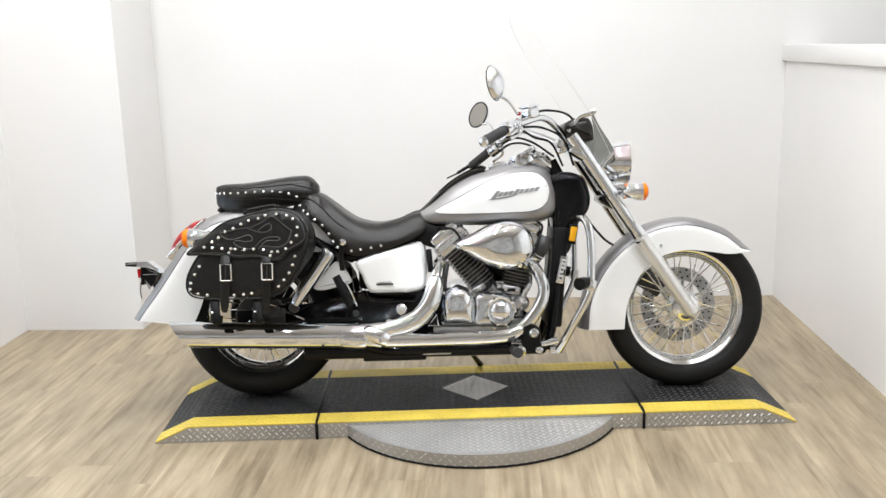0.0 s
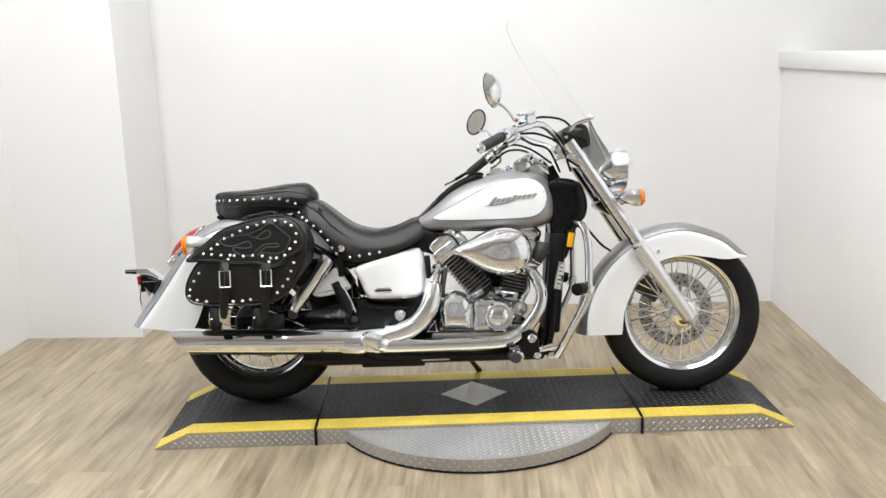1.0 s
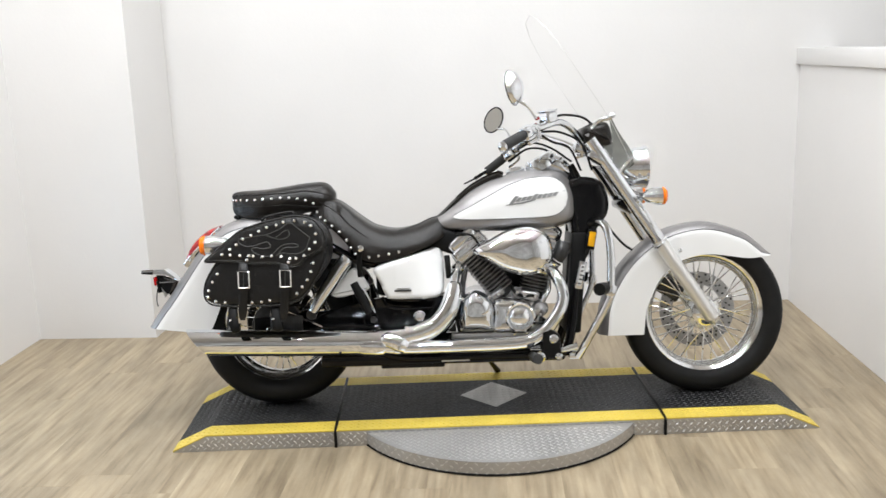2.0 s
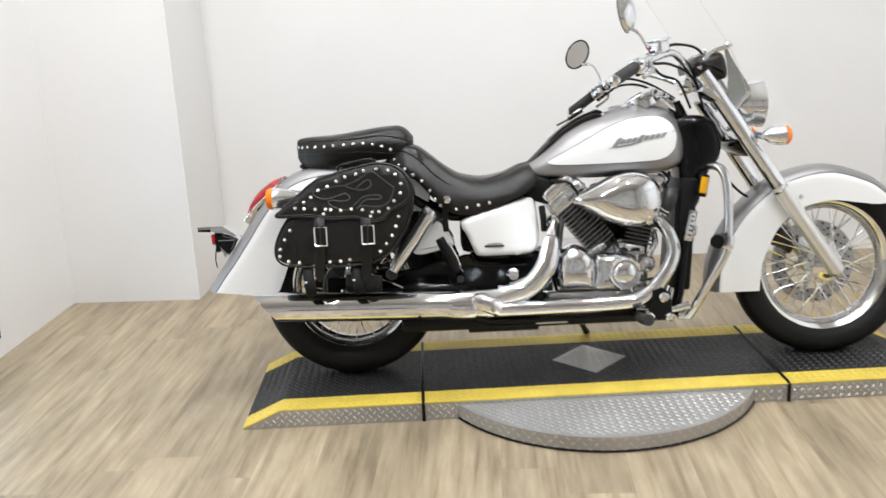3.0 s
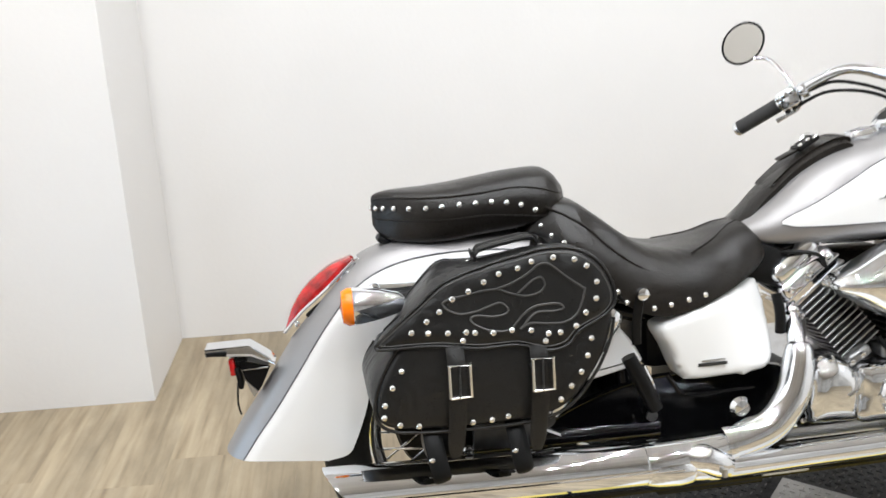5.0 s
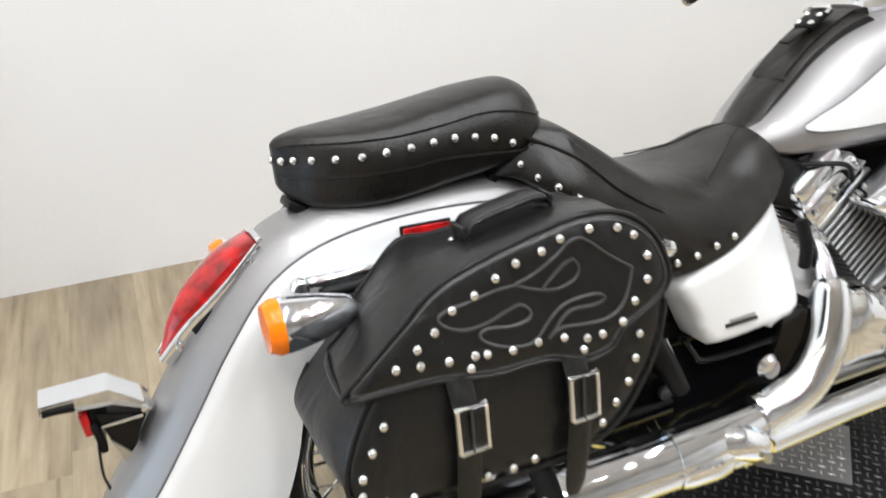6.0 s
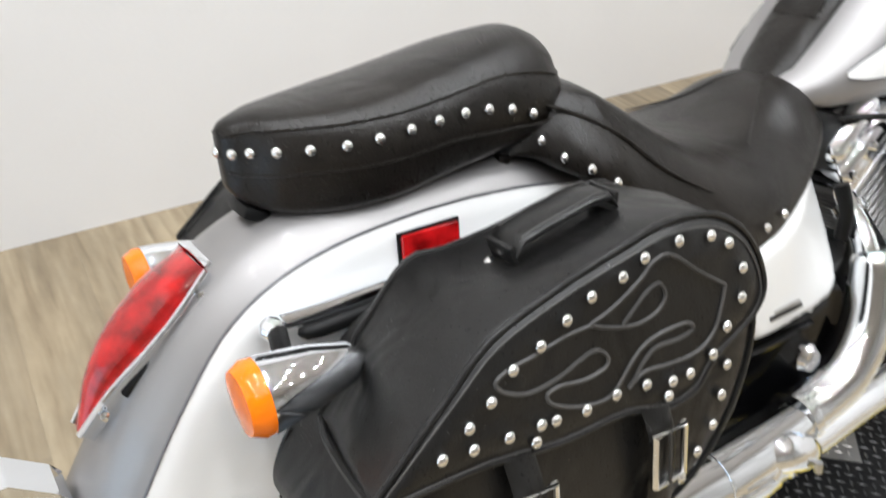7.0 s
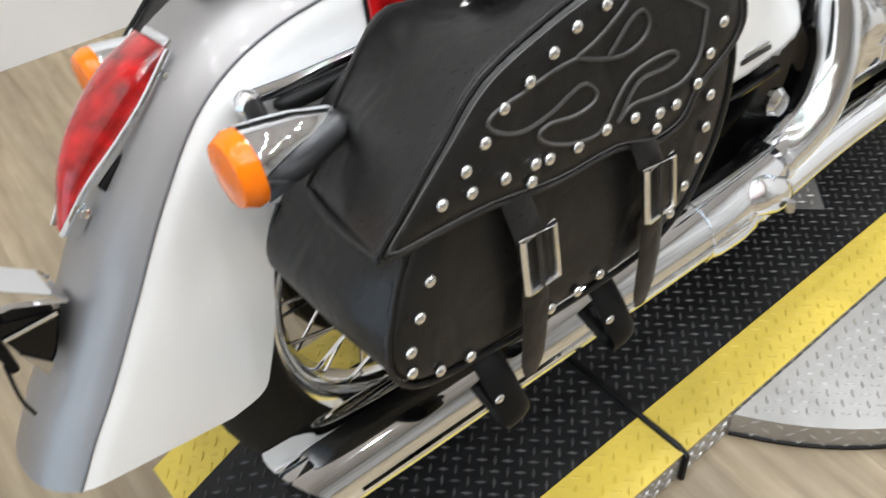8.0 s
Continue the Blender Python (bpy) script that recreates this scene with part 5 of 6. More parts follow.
for s in (-1, 1):
    part("guard_rib", tube([(-1.243, s * 0.0325, 0.486), (-1.190, s * 0.0325, 0.487)], 0.0022, 6, 1), CHROME, holder, "thin bright rib")
    part("guard_corner", slab([(-1.238, 0.466), (-1.224, 0.428), (-1.214, 0.438), (-1.226, 0.452)], [(s * 0.031, 0.0), (s * 0.0335, 0.0)]), STEEL, holder)
part("guard_core", slab([(-1.240, 0.500), (-1.190, 0.486), (-1.208, 0.452), (-1.222, 0.440)], [(-0.026, 0.0), (0.026, 0.0)]), MATT, holder)
part("tag_wire", tube([(-1.253, -0.03, 0.46), (-1.256, -0.035, 0.42), (-1.252, -0.035, 0.395)], 0.002, 6), MATT, holder)

# ---- engine ----
crank = rounded_line([(-0.120, 0.300), (-0.105, 0.370), (-0.05, 0.415), (0.05, 0.418), (0.15, 0.405), (0.22, 0.36), (0.225, 0.28), (0.16, 0.232), (0.0, 0.222), (-0.09, 0.240)], 4)
engine = part("engine", slab(crank, [(-0.112, 0.030), (-0.122, 0.022), (0.140, 0.0), (0.132, 0.012)]), STEEL, bike, "chrome V-twin engine", sharp=45)


def dome(outline, y0, y1, rise, soft=0.55):
    """Levels of a cover: straight sides from y0 to y1, then a rounded face."""
    return [(y0, 0.9 + 1.0), (y1, 0.9 + 1.0)] + [(y1 - rise * math.sin(a), 0.9 + max(math.cos(a), 0.02) ** soft) for a in (0.2, 0.45, 0.7, 0.95, 1.2, 1.4, 1.54)]


def pillow(outline, y0, y1, rise, edge, fill, crown=0.0):
    """A cast cover: sides from y0 to y1, then a face that swells by rise within edge of its rim and by crown towards its middle."""
    bm = slab(outline, [(y0, 0.0), (y1, 0.0)], fill=fill)
    n = len(outline)
    cx, cz = sum(p[0] for p in outline) / n, sum(p[1] for p in outline) / n
    sign = 1 if y1 > y0 else -1
    dense = [(p[0] + (q[0] - p[0]) * t, p[1] + (q[1] - p[1]) * t) for p, q in zip(outline, outline[1:] + outline[:1]) for t in (0, 0.5)]
    far = max(math.hypot(p[0] - cx, p[1] - cz) for p in outline)
    for v in bm.verts:
        if abs(v.co.y - y1) < 1e-5:
            d = min(math.hypot(v.co.x - p[0], v.co.z - p[1]) for p in dense)
            k = 1 - min(d / edge, 1)
            r = math.hypot(v.co.x - cx, v.co.z - cz) / far
            v.co.y += sign * (rise * math.sqrt(max(1 - k * k, 0)) + crown * max(1 - r * r, 0) * min(d / edge, 1))
    return bm


def bolts(spots, parent, r=0.006, mat=None):
    """Cap bolts facing out of the right side."""
    for x, y, z in spots:
        part("bolt", lathe([(r, 0), (r, r * 0.8), (r * 0.7, r), (r * 0.45, r * 0.95), (r * 0.4, r * 0.6), (0.0, r * 0.6)], aim((x, y, z), (x, y - 0.2, z)), 10), mat or CHROME, parent)


cover = rounded_line([(-0.096, 0.300), (-0.099, 0.355), (-0.090, 0.395), (-0.070, 0.417), (-0.039, 0.428), (-0.005, 0.416), (0.019, 0.393), (0.030, 0.360), (0.028, 0.310), (0.022, 0.276), (-0.035, 0.279), (-0.090, 0.282)], 4)
part("crank_cover", pillow(cover, -0.120, -0.150, 0.034, 0.034, 0.007, 0.012), CHROME, engine, "chrome crankcase cover", sharp=60)
part("cover_rib", tube([(-0.036, -0.166, 0.424), (-0.036, -0.183, 0.410), (-0.036, -0.190, 0.392)], 0.003, 8, 3), CHROME, engine)
part("cover_rib", tube([(-0.018, -0.196, 0.345), (0.004, -0.192, 0.358), (0.014, -0.184, 0.376)], [0.003, 0.005, 0.003], 8, 3), CHROME, engine)
clutch = rounded_line([(0.024, 0.272), (0.029, 0.330), (0.030, 0.386), (0.070, 0.394), (0.126, 0.391), (0.160, 0.374), (0.184, 0.345), (0.188, 0.318), (0.173, 0.285), (0.138, 0.262), (0.080, 0.264)], 4)
part("clutch_cover", pillow(clutch, -0.110, -0.148, 0.022, 0.024, 0.007, 0.008), CHROME, engine, "chrome clutch cover", sharp=60)
cap_m = aim((0.123, -0.170, 0.328), (0.123, -0.4, 0.328))
part("clutch_cap", lathe([(0.056, 0), (0.056, 0.010), (0.051, 0.016), (0.045, 0.014), (0.041, 0.010), (0.036, 0.016), (0.026, 0.023), (0.014, 0.027), (0.0, 0.028)], cap_m, 40), CHROME, engine, "round chrome cap", sharp=25)
for k in range(10):
    t = 2 * math.pi * k / 10
    part("bolt", lathe([(0.0055, 0), (0.0055, 0.005), (0.003, 0.006), (0.0, 0.004)], cap_m @ pose(0.051 * math.cos(t), 0.051 * math.sin(t), 0.012), 8), CHROME, engine)
bolts([(-0.088, -0.158, 0.400), (0.012, -0.160, 0.404), (-0.062, -0.160, 0.421), (0.026, -0.152, 0.282), (-0.094, -0.150, 0.286), (0.168, -0.152, 0.372), (0.186, -0.148, 0.300), (0.150, -0.150, 0.268), (0.060, -0.158, 0.388), (0.100, -0.152, 0.264)], engine)
part("sump", box((0.33, 0.30, 0.030), pose(0.035, 0.0, 0.256), 0.008), STEEL, engine, "alloy sump ledge")
part("stay_bracket", tube([(-0.150, -0.152, 0.276), (-0.110, -0.152, 0.276), (-0.116, -0.152, 0.318), (-0.150, -0.152, 0.276)], 0.004, 8, 1), CHROME, engine, "small triangular chrome bracket")
part("stay_plate", slab([(-0.150, 0.276), (-0.110, 0.276), (-0.116, 0.318)], [(-0.140, 0.0), (-0.148, 0.0)]), BLACK, engine)
# fittings between the clutch cover and the cylinders
part("pump_body", lathe([(0.030, 0), (0.030, 0.03), (0.024, 0.04), (0.012, 0.042), (0.0, 0.050)], aim((0.202, -0.105, 0.352), (0.206, -0.3, 0.350)), 18), STEEL, engine, "alloy water pump")
part("case_boss", box((0.070, 0.05, 0.034), pose(0.165, -0.115, 0.402, 0, 12, 0), 0.010, 3), STEEL, engine)
part("case_boss", box((0.040, 0.05, 0.030), pose(0.118, -0.112, 0.412, 0, -10, 0), 0.009, 3), FIN, engine)
part("case_boss", box((0.055, 0.05, 0.024), pose(0.045, -0.118, 0.410, 0, -30, 0), 0.008, 3), FIN, engine)
part("water_pipe", tube([(0.210, -0.130, 0.375), (0.222, -0.132, 0.398), (0.236, -0.120, 0.420), (0.240, -0.09, 0.450)], 0.010, 12), CHROME, engine, "short chrome water pipe")
part("hose", tube([(0.196, -0.130, 0.392), (0.170, -0.142, 0.402), (0.140, -0.140, 0.400), (0.110, -0.136, 0.416), (0.100, -0.120, 0.440)], 0.006, 8), MATT, engine, "black rubber hose")
part("clutch_cable", tube([(0.175, -0.160, 0.300), (0.215, -0.165, 0.306), (0.262, -0.150, 0.330), (0.300, -0.120, 0.42), (0.318, -0.10, 0.55)], 0.0045, 8), MATT, engine, "black clutch cable")
bolts([(0.145, -0.141, 0.404), (0.185, -0.141, 0.398), (0.118, -0.138, 0.414), (0.202, -0.152, 0.332), (0.222, -0.140, 0.352), (0.046, -0.144, 0.412)], engine, 0.0065)


def cylinder(a, lean, fins, r, first, last, head, head_half, shift, label):
    """A finned barrel and its head on an axis that leans by so many degrees from a; first to last: the fins; head: start and end of the head."""
    a = V(a)
    d = V((math.sin(math.radians(lean)), 0, math.cos(math.radians(lean))))
    b = a + d * 0.3
    q = aim_side(a, b)
    barrel = part("cylinder", tube([a, a + d * head[0]], r * 0.80, 24, 1), DARK_METAL, engine, label)
    fin = bpy.data.meshes.new("fin")
    o = rounded_line([(-r * 0.93, -r * 1.0), (-r, 0), (-r * 0.93, r * 1.0), (-r * 0.75, r * 1.12), (r * 0.75, r * 1.12), (r * 0.93, r * 1.0), (r, 0), (r * 0.93, -r * 1.0), (r * 0.75, -r * 1.12), (-r * 0.75, -r * 1.12)], 2)
    fb = bmesh.new()
    skin(fb, [[(x * k, y * k, z) for x, y in o] for z, k in ((-0.0022, 0.975), (-0.0012, 1.0), (0.0012, 1.0), (0.0022, 0.975))])
    bmesh.ops.recalc_face_normals(fb, faces=fb.faces)
    fb.to_mesh(fin)
    fb.free()
    fin.materials.append(FIN)
    for k in range(fins):
        placed("fin", fin, barrel, q @ pose(0, 0, first + (last - first) * k / (fins - 1)))
    h0, h1 = head
    part("cylinder_head", box((head_half * 2, r * 2.15, (h1 - h0) * 0.62), q @ pose(shift, 0, h0 + (h1 - h0) * 0.33), 0.016, 4), CHROME, barrel, "chrome cylinder head")
    part("head_band", box((head_half * 2 + 0.006, r * 2.2, 0.007), q @ pose(shift, 0, h0 + (h1 - h0) * 0.28), 0.002), CHROME, barrel)
    part("head_band", box((head_half * 2 + 0.006, r * 2.2, 0.006), q @ pose(shift, 0, h0 + 0.008), 0.002), STEEL, barrel)
    part("rocker_cover", box((head_half * 1.7, r * 1.9, (h1 - h0) * 0.46), q @ pose(shift, 0, h0 + (h1 - h0) * 0.78), 0.018, 4), CHROME, barrel, "rounded chrome rocker cover")
    for sx in (-0.72, 0.0, 0.72):
        part("bolt", lathe([(0.007, 0), (0.007, 0.007), (0.004, 0.009), (0.0, 0.008)], q @ pose(shift + sx * head_half, -r * 1.06, h0 + (h1 - h0) * 0.45, 90), 8), CHROME, barrel)


cylinder((0.080, -0.062, 0.400), -39, 12, 0.053, 0.030, 0.190, (0.196, 0.290), 0.072, 0.012, "finned rear cylinder")
cylinder((0.180, -0.040, 0.385), 14, 11, 0.056, 0.035, 0.165, (0.175, 0.275), 0.066, 0.0, "finned front cylinder")
part("valley", box((0.14, 0.09, 0.20), pose(0.115, 0.01, 0.52), 0.02), MATT, engine, "dark carburettor between the cylinders")
part("intake_elbow", tube([(0.245, -0.085, 0.500), (0.268, -0.105, 0.525), (0.290, -0.108, 0.560), (0.300, -0.100, 0.592)], [0.018, 0.023, 0.026, 0.026], 16), DARK_METAL, engine, "dark ribbed elbow")
for k in range(4):
    part("clip_ring", lathe([(0.025, -0.003), (0.027, 0), (0.025, 0.003)], aim((0.250 + 0.008 * k, -0.092 - 0.005 * k, 0.505 + 0.010 * k), (0.30, -0.13, 0.57)), 18), CHROME, engine)
part("ignition_cover", box((0.10, 0.10, 0.085), pose(-0.135, -0.045, 0.612, 0, 20, 0), 0.014), MATT, engine, "black cover under the tank")
part("plug_lead", tube([(-0.020, -0.118, 0.600), (-0.045, -0.130, 0.632), (-0.085, -0.115, 0.640), (-0.120, -0.07, 0.635)], 0.0045, 8), MATT, engine, "black plug lead")
part("plug_lead", tube([(0.275, -0.10, 0.600), (0.290, -0.105, 0.635), (0.262, -0.09, 0.662)], 0.0045, 8), MATT, engine, "black plug lead")
part("hose", tube([(-0.140, -0.130, 0.560), (-0.137, -0.140, 0.520), (-0.134, -0.135, 0.478)], 0.011, 10), MATT, engine, "black rubber hose")
part("hose", tube([(-0.072, -0.105, 0.510), (-0.080, -0.120, 0.470), (-0.086, -0.120, 0.420), (-0.080, -0.100, 0.370)], 0.011, 10), DARK_METAL, engine, "dark metal pipe")
AIR = rounded_line([(-0.046, 0.577), (0.027, 0.620), (0.098, 0.652), (0.168, 0.660), (0.226, 0.633), (0.250, 0.577), (0.237, 0.522), (0.174, 0.480), (0.088, 0.494), (0.013, 0.533)], 5)
air = part("air_cleaner", slab(AIR, dome(AIR, -0.140, -0.172, 0.056, 0.62)), CHROME, engine, "teardrop chrome air cleaner cover", sharp=60)
part("air_plate", slab(AIR, [(-0.110, 0.020), (-0.132, 0.016)]), MATT, engine)
for x, z in ((0.04, 0.540), (0.125, 0.500), (0.195, 0.500)):
    part("bolt", lathe([(0.008, 0), (0.008, 0.004), (0.003, 0.005), (0.0, 0.003)], aim((x, -0.205, z), (x + 0.02, -0.3, z - 0.05)), 12), CHROME, engine)

# ---- exhaust ----
front_pipe = part("exhaust_pipe", tube([(0.225, -0.085, 0.505), (0.248, -0.140, 0.492), (0.270, -0.172, 0.455), (0.283, -0.180, 0.408), (0.272, -0.186, 0.358), (0.240, -0.192, 0.308), (0.195, -0.195, 0.262), (0.12, -0.195, 0.236), (-0.10, -0.197, 0.232), (-0.30, -0.212, 0.236), (-0.375, -0.214, 0.243), (-0.412, -0.196, 0.252)], [0.019, 0.021, 0.021, 0.022, 0.023, 0.024, 0.025, 0.026, 0.026, 0.027, 0.029, 0.020], 20), CHROME, bike, "chrome front exhaust pipe", sharp=60)
part("pipe_flange", lathe([(0.024, -0.006), (0.030, -0.005), (0.030, 0.005), (0.024, 0.006)], aim((0.240, -0.120, 0.497), (0.262, -0.165, 0.470)), 20), CHROME, front_pipe)
part("pipe_collar", lathe([(0.029, -0.012), (0.031, -0.010), (0.031, 0.010), (0.029, 0.012)], aim((-0.330, -0.213, 0.2385), (-0.4, -0.215, 0.2445)), 24), CHROME, front_pipe)
rear_pipe = part("exhaust_pipe", tube([(-0.075, -0.080, 0.540), (-0.098, -0.118, 0.512), (-0.110, -0.148, 0.485), (-0.116, -0.165, 0.458), (-0.120, -0.176, 0.420), (-0.143, -0.190, 0.360), (-0.190, -0.195, 0.308), (-0.260, -0.195, 0.280), (-0.36, -0.195, 0.270), (-0.42, -0.195, 0.265)], [0.015, 0.016, 0.017, 0.018, 0.020, 0.026, 0.030, 0.030, 0.032, 0.034], 20), CHROME, bike, "chrome rear exhaust pipe", sharp=60)
part("pipe_flange", lathe([(0.017, -0.006), (0.024, -0.005), (0.024, 0.005), (0.017, 0.006)], aim((-0.100, -0.121, 0.508), (-0.110, -0.148, 0.485)), 18), CHROME, rear_pipe)
shield = part("heat_shield", tube([(-0.113, -0.170, 0.464), (-0.115, -0.173, 0.452), (-0.123, -0.182, 0.412), (-0.146, -0.194, 0.358), (-0.192, -0.200, 0.308), (-0.250, -0.200, 0.284), (-0.292, -0.200, 0.277)], [0.019, 0.027, 0.033, 0.036, 0.0365, 0.036, 0.035], 24), CHROME, rear_pipe, "chrome heat shield round the rear pipe", sharp=60)
part("shield_edge", tube([(-0.128, -0.206, 0.392), (-0.158, -0.222, 0.330), (-0.205, -0.229, 0.288), (-0.270, -0.229, 0.262)], 0.0022, 6), CHROME, shield)
part("pipe_ring", lathe([(0.034, -0.009), (0.039, -0.008), (0.0395, 0.0), (0.039, 0.008), (0.034, 0.009)], aim((-0.288, -0.200, 0.2775), (-0.34, -0.200, 0.270)), 28), CHROME, rear_pipe, sharp=25)
MUFF = [(-0.290, 0.030, 0.276), (-0.340, 0.036, 0.268), (-0.400, 0.044, 0.260), (-0.46, 0.0475, 0.258), (-0.70, 0.0485, 0.264), (-0.95, 0.0490, 0.272), (-1.055, 0.0495, 0.276)]
rings = []
for x, r, z in MUFF:
    rings.append([(x, -0.205 + r * math.cos(a), z + r * math.sin(a)) for a in [2 * math.pi * k / 28 for k in range(28)]])


def slash(k, r, dx=0.0):
    a = 2 * math.pi * k / 28
    zz = r * math.sin(a)
    return (-1.056 - zz * 0.85 + dx, -0.205 + r * math.cos(a), 0.277 + zz)


rings[-1] = [slash(k, 0.0495, 0.004) for k in range(28)]
rings += [[slash(k, 0.0500) for k in range(28)], [slash(k, 0.0455) for k in range(28)], [slash(k, 0.0440, 0.010) for k in range(28)], [slash(k, 0.0440, 0.09) for k in range(28)]]
bm = bmesh.new()
skin(bm, rings)
muffler = part("silencer", bm, CHROME, bike, "long chrome slash-cut silencer", sharp=40)
part("collar", lathe([(0.026, 0.012), (0.029, 0.002), (0.034, 0.0), (0.038, 0.006), (0.041, 0.030), (0.043, 0.075), (0.040, 0.10)], aim((-0.372, -0.214, 0.243), (-0.50, -0.209, 0.256)), 28), CHROME, muffler, "chrome collar round the pipe", sharp=45)
part("junction_cover", tube([(-0.402, -0.218, 0.266), (-0.380, -0.222, 0.268), (-0.352, -0.226, 0.264), (-0.325, -0.226, 0.252), (-0.302, -0.220, 0.240)], [0.014, 0.026, 0.031, 0.031, 0.028], 20), CHROME, muffler, "stamped chrome cover where the pipes join", sharp=60)
part("clamp_bolt", tube([(-0.322, -0.262, 0.252), (-0.322, -0.262, 0.236)], 0.006, 8, 1), STEEL, muffler)
part("silencer_band", lathe([(0.047, -0.003), (0.0492, -0.002), (0.0492, 0.002), (0.047, 0.003)], aim((-0.470, -0.205, 0.2582), (-0.6, -0.205, 0.2615)), 28), CHROME, muffler)
part("silencer_seam", tube([(-0.40, -0.254, 0.256), (-0.70, -0.2545, 0.262), (-1.03, -0.2555, 0.272)], 0.0022, 6, 4), CHROME, muffler)
part("outlet", lathe([(0.036, 0), (0.036, 0.003), (0.016, 0.004), (0.014, 0.03)], aim((-0.985, -0.205, 0.275), (-0.8, -0.205, 0.272)), 20), MATT, muffler, "dark silencer outlet")
part("silencer_bracket", box((0.12, 0.012, 0.055), pose(-0.74, -0.160, 0.335, 0, 4, 0), 0.004), DARK_METAL, muffler)

# ---- frame, side covers, shocks, pegs and guards ----
for s in (-1, 1):
    part("frame_rail", tube([(0.350, s * 0.075, 0.700), (0.345, s * 0.090, 0.45), (0.310, s * 0.105, 0.215), (0.250, s * 0.110, 0.180), (-0.10, s * 0.115, 0.178), (-0.36, s * 0.115, 0.190), (-0.45, s * 0.110, 0.300), (-0.47, s * 0.100, 0.480)], 0.018, 12), BLACK, bike, "black tubular frame rail")
    part("upper_rail", tube([(0.34, s * 0.05, 0.72), (-0.10, s * 0.07, 0.64), (-0.40, s * 0.095, 0.535), (-0.60, s * 0.10, 0.62)], 0.016, 10), BLACK, bike, "black frame tube")
    part("swingarm", tube([(-0.40, s * 0.105, 0.295), (-0.60, s * 0.115, 0.300), (-0.81, s * 0.115, 0.300)], [0.026, 0.022, 0.018], 12, 3), BLACK, bike, "black swingarm")
    shock = part("shock_absorber", tube([(-0.505, s * 0.165, 0.566), (-0.518, s * 0.167, 0.550), (-0.560, s * 0.168, 0.490), (-0.600, s * 0.168, 0.435), (-0.640, s * 0.168, 0.372)], [0.022, 0.027, 0.027, 0.026, 0.018], 18, 3), CHROME, bike, "chrome shock absorber")
    part("shock_eye", lathe([(0.018, -0.016), (0.020, 0), (0.018, 0.016)], pose(-0.648, s * 0.148, 0.358, 90), 14), DARK_METAL, shock)
    SIDE = rounded_line([(-0.412, 0.516), (-0.388, 0.536), (-0.29, 0.563), (-0.180, 0.590), (-0.160, 0.584), (-0.154, 0.555), (-0.151, 0.49), (-0.156, 0.432), (-0.186, 0.408), (-0.27, 0.406), (-0.350, 0.408), (-0.368, 0.420), (-0.392, 0.475)], 3)
    cover_bm = pillow(SIDE, s * 0.105, s * 0.162, 0.012, 0.013, 0.009, 0.008)
    for v in cover_bm.verts:
        t, h = min(max((v.co.x + 0.33) / 0.18, 0), 1), min(max((v.co.z - 0.41) / 0.17, 0), 1)
        v.co.y -= s * (0.016 * t + 0.075 * t ** 1.5 * h) * (1 if abs(v.co.y) > 0.12 else 0.5)
    side = part("side_cover", cover_bm, PEARL, bike, "pearl white side cover", sharp=60)
    part("model_plate", box((0.062, 0.003, 0.007), pose(-0.305, s * 0.1805, 0.440, 0, 0, 0), 0.001), DARK_METAL, side, "small dark plate")
    part("model_plate", box((0.050, 0.003, 0.004), pose(-0.303, s * 0.1805, 0.448, 0, 0, 0), 0.001), STEEL, side)
    part("cover_bolt", lathe([(0.012, 0), (0.012, 0.012), (0.006, 0.016), (0, 0.016)], aim((-0.454, s * 0.188, 0.601), (-0.454, s * 0.4, 0.601)), 16), CHROME, bike, "chrome stay bolt")
    part("grab_strap", tube([(-0.455, s * 0.186, 0.598), (-0.462, s * 0.180, 0.545), (-0.460, s * 0.170, 0.495)], 0.010, 8, 3, flat=0.5), MATT, bike, "black hanging strap")
    part("passenger_peg", tube([(-0.484, s * 0.185, 0.475), (-0.458, s * 0.190, 0.420), (-0.432, s * 0.192, 0.364)], [0.015, 0.017, 0.015], 12, 3), MATT, bike, "folded rubber passenger peg")
    part("peg_arm", tube([(-0.452, s * 0.178, 0.452), (-0.430, s * 0.170, 0.405), (-0.415, s * 0.150, 0.360)], 0.006, 8), CHROME, bike, "chrome peg arm")
    # added tube: gives the black frame below the cover its line of reflected light
    part("reflection_tube", tube([(-0.385, s * 0.140, 0.415), (-0.372, s * 0.145, 0.392), (-0.355, s * 0.148, 0.374), (-0.29, s * 0.148, 0.368), (-0.20, s * 0.145, 0.368)], 0.006, 8), BLACK, bike, "glossy black tube added to draw a reflection line")
    part("inner_panel", slab(rounded_line([(-0.576, 0.432), (-0.540, 0.475), (-0.495, 0.522), (-0.470, 0.510), (-0.436, 0.458), (-0.440, 0.440), (-0.500, 0.424), (-0.553, 0.416)], 3), [(s * 0.094, 0.003), (s * 0.098, 0.0), (s * 0.122, 0.0), (s * 0.128, 0.004), (s * 0.130, 0.012)]), PEARL, bike, "white inner panel")
    part("pivot_cap", lathe([(0.022, 0), (0.023, 0.008), (0.016, 0.016), (0.0, 0.018)], aim((-0.246, s * 0.170, 0.341), (-0.246, s * 0.4, 0.341)), 20), CHROME, bike, "chrome pivot cap")
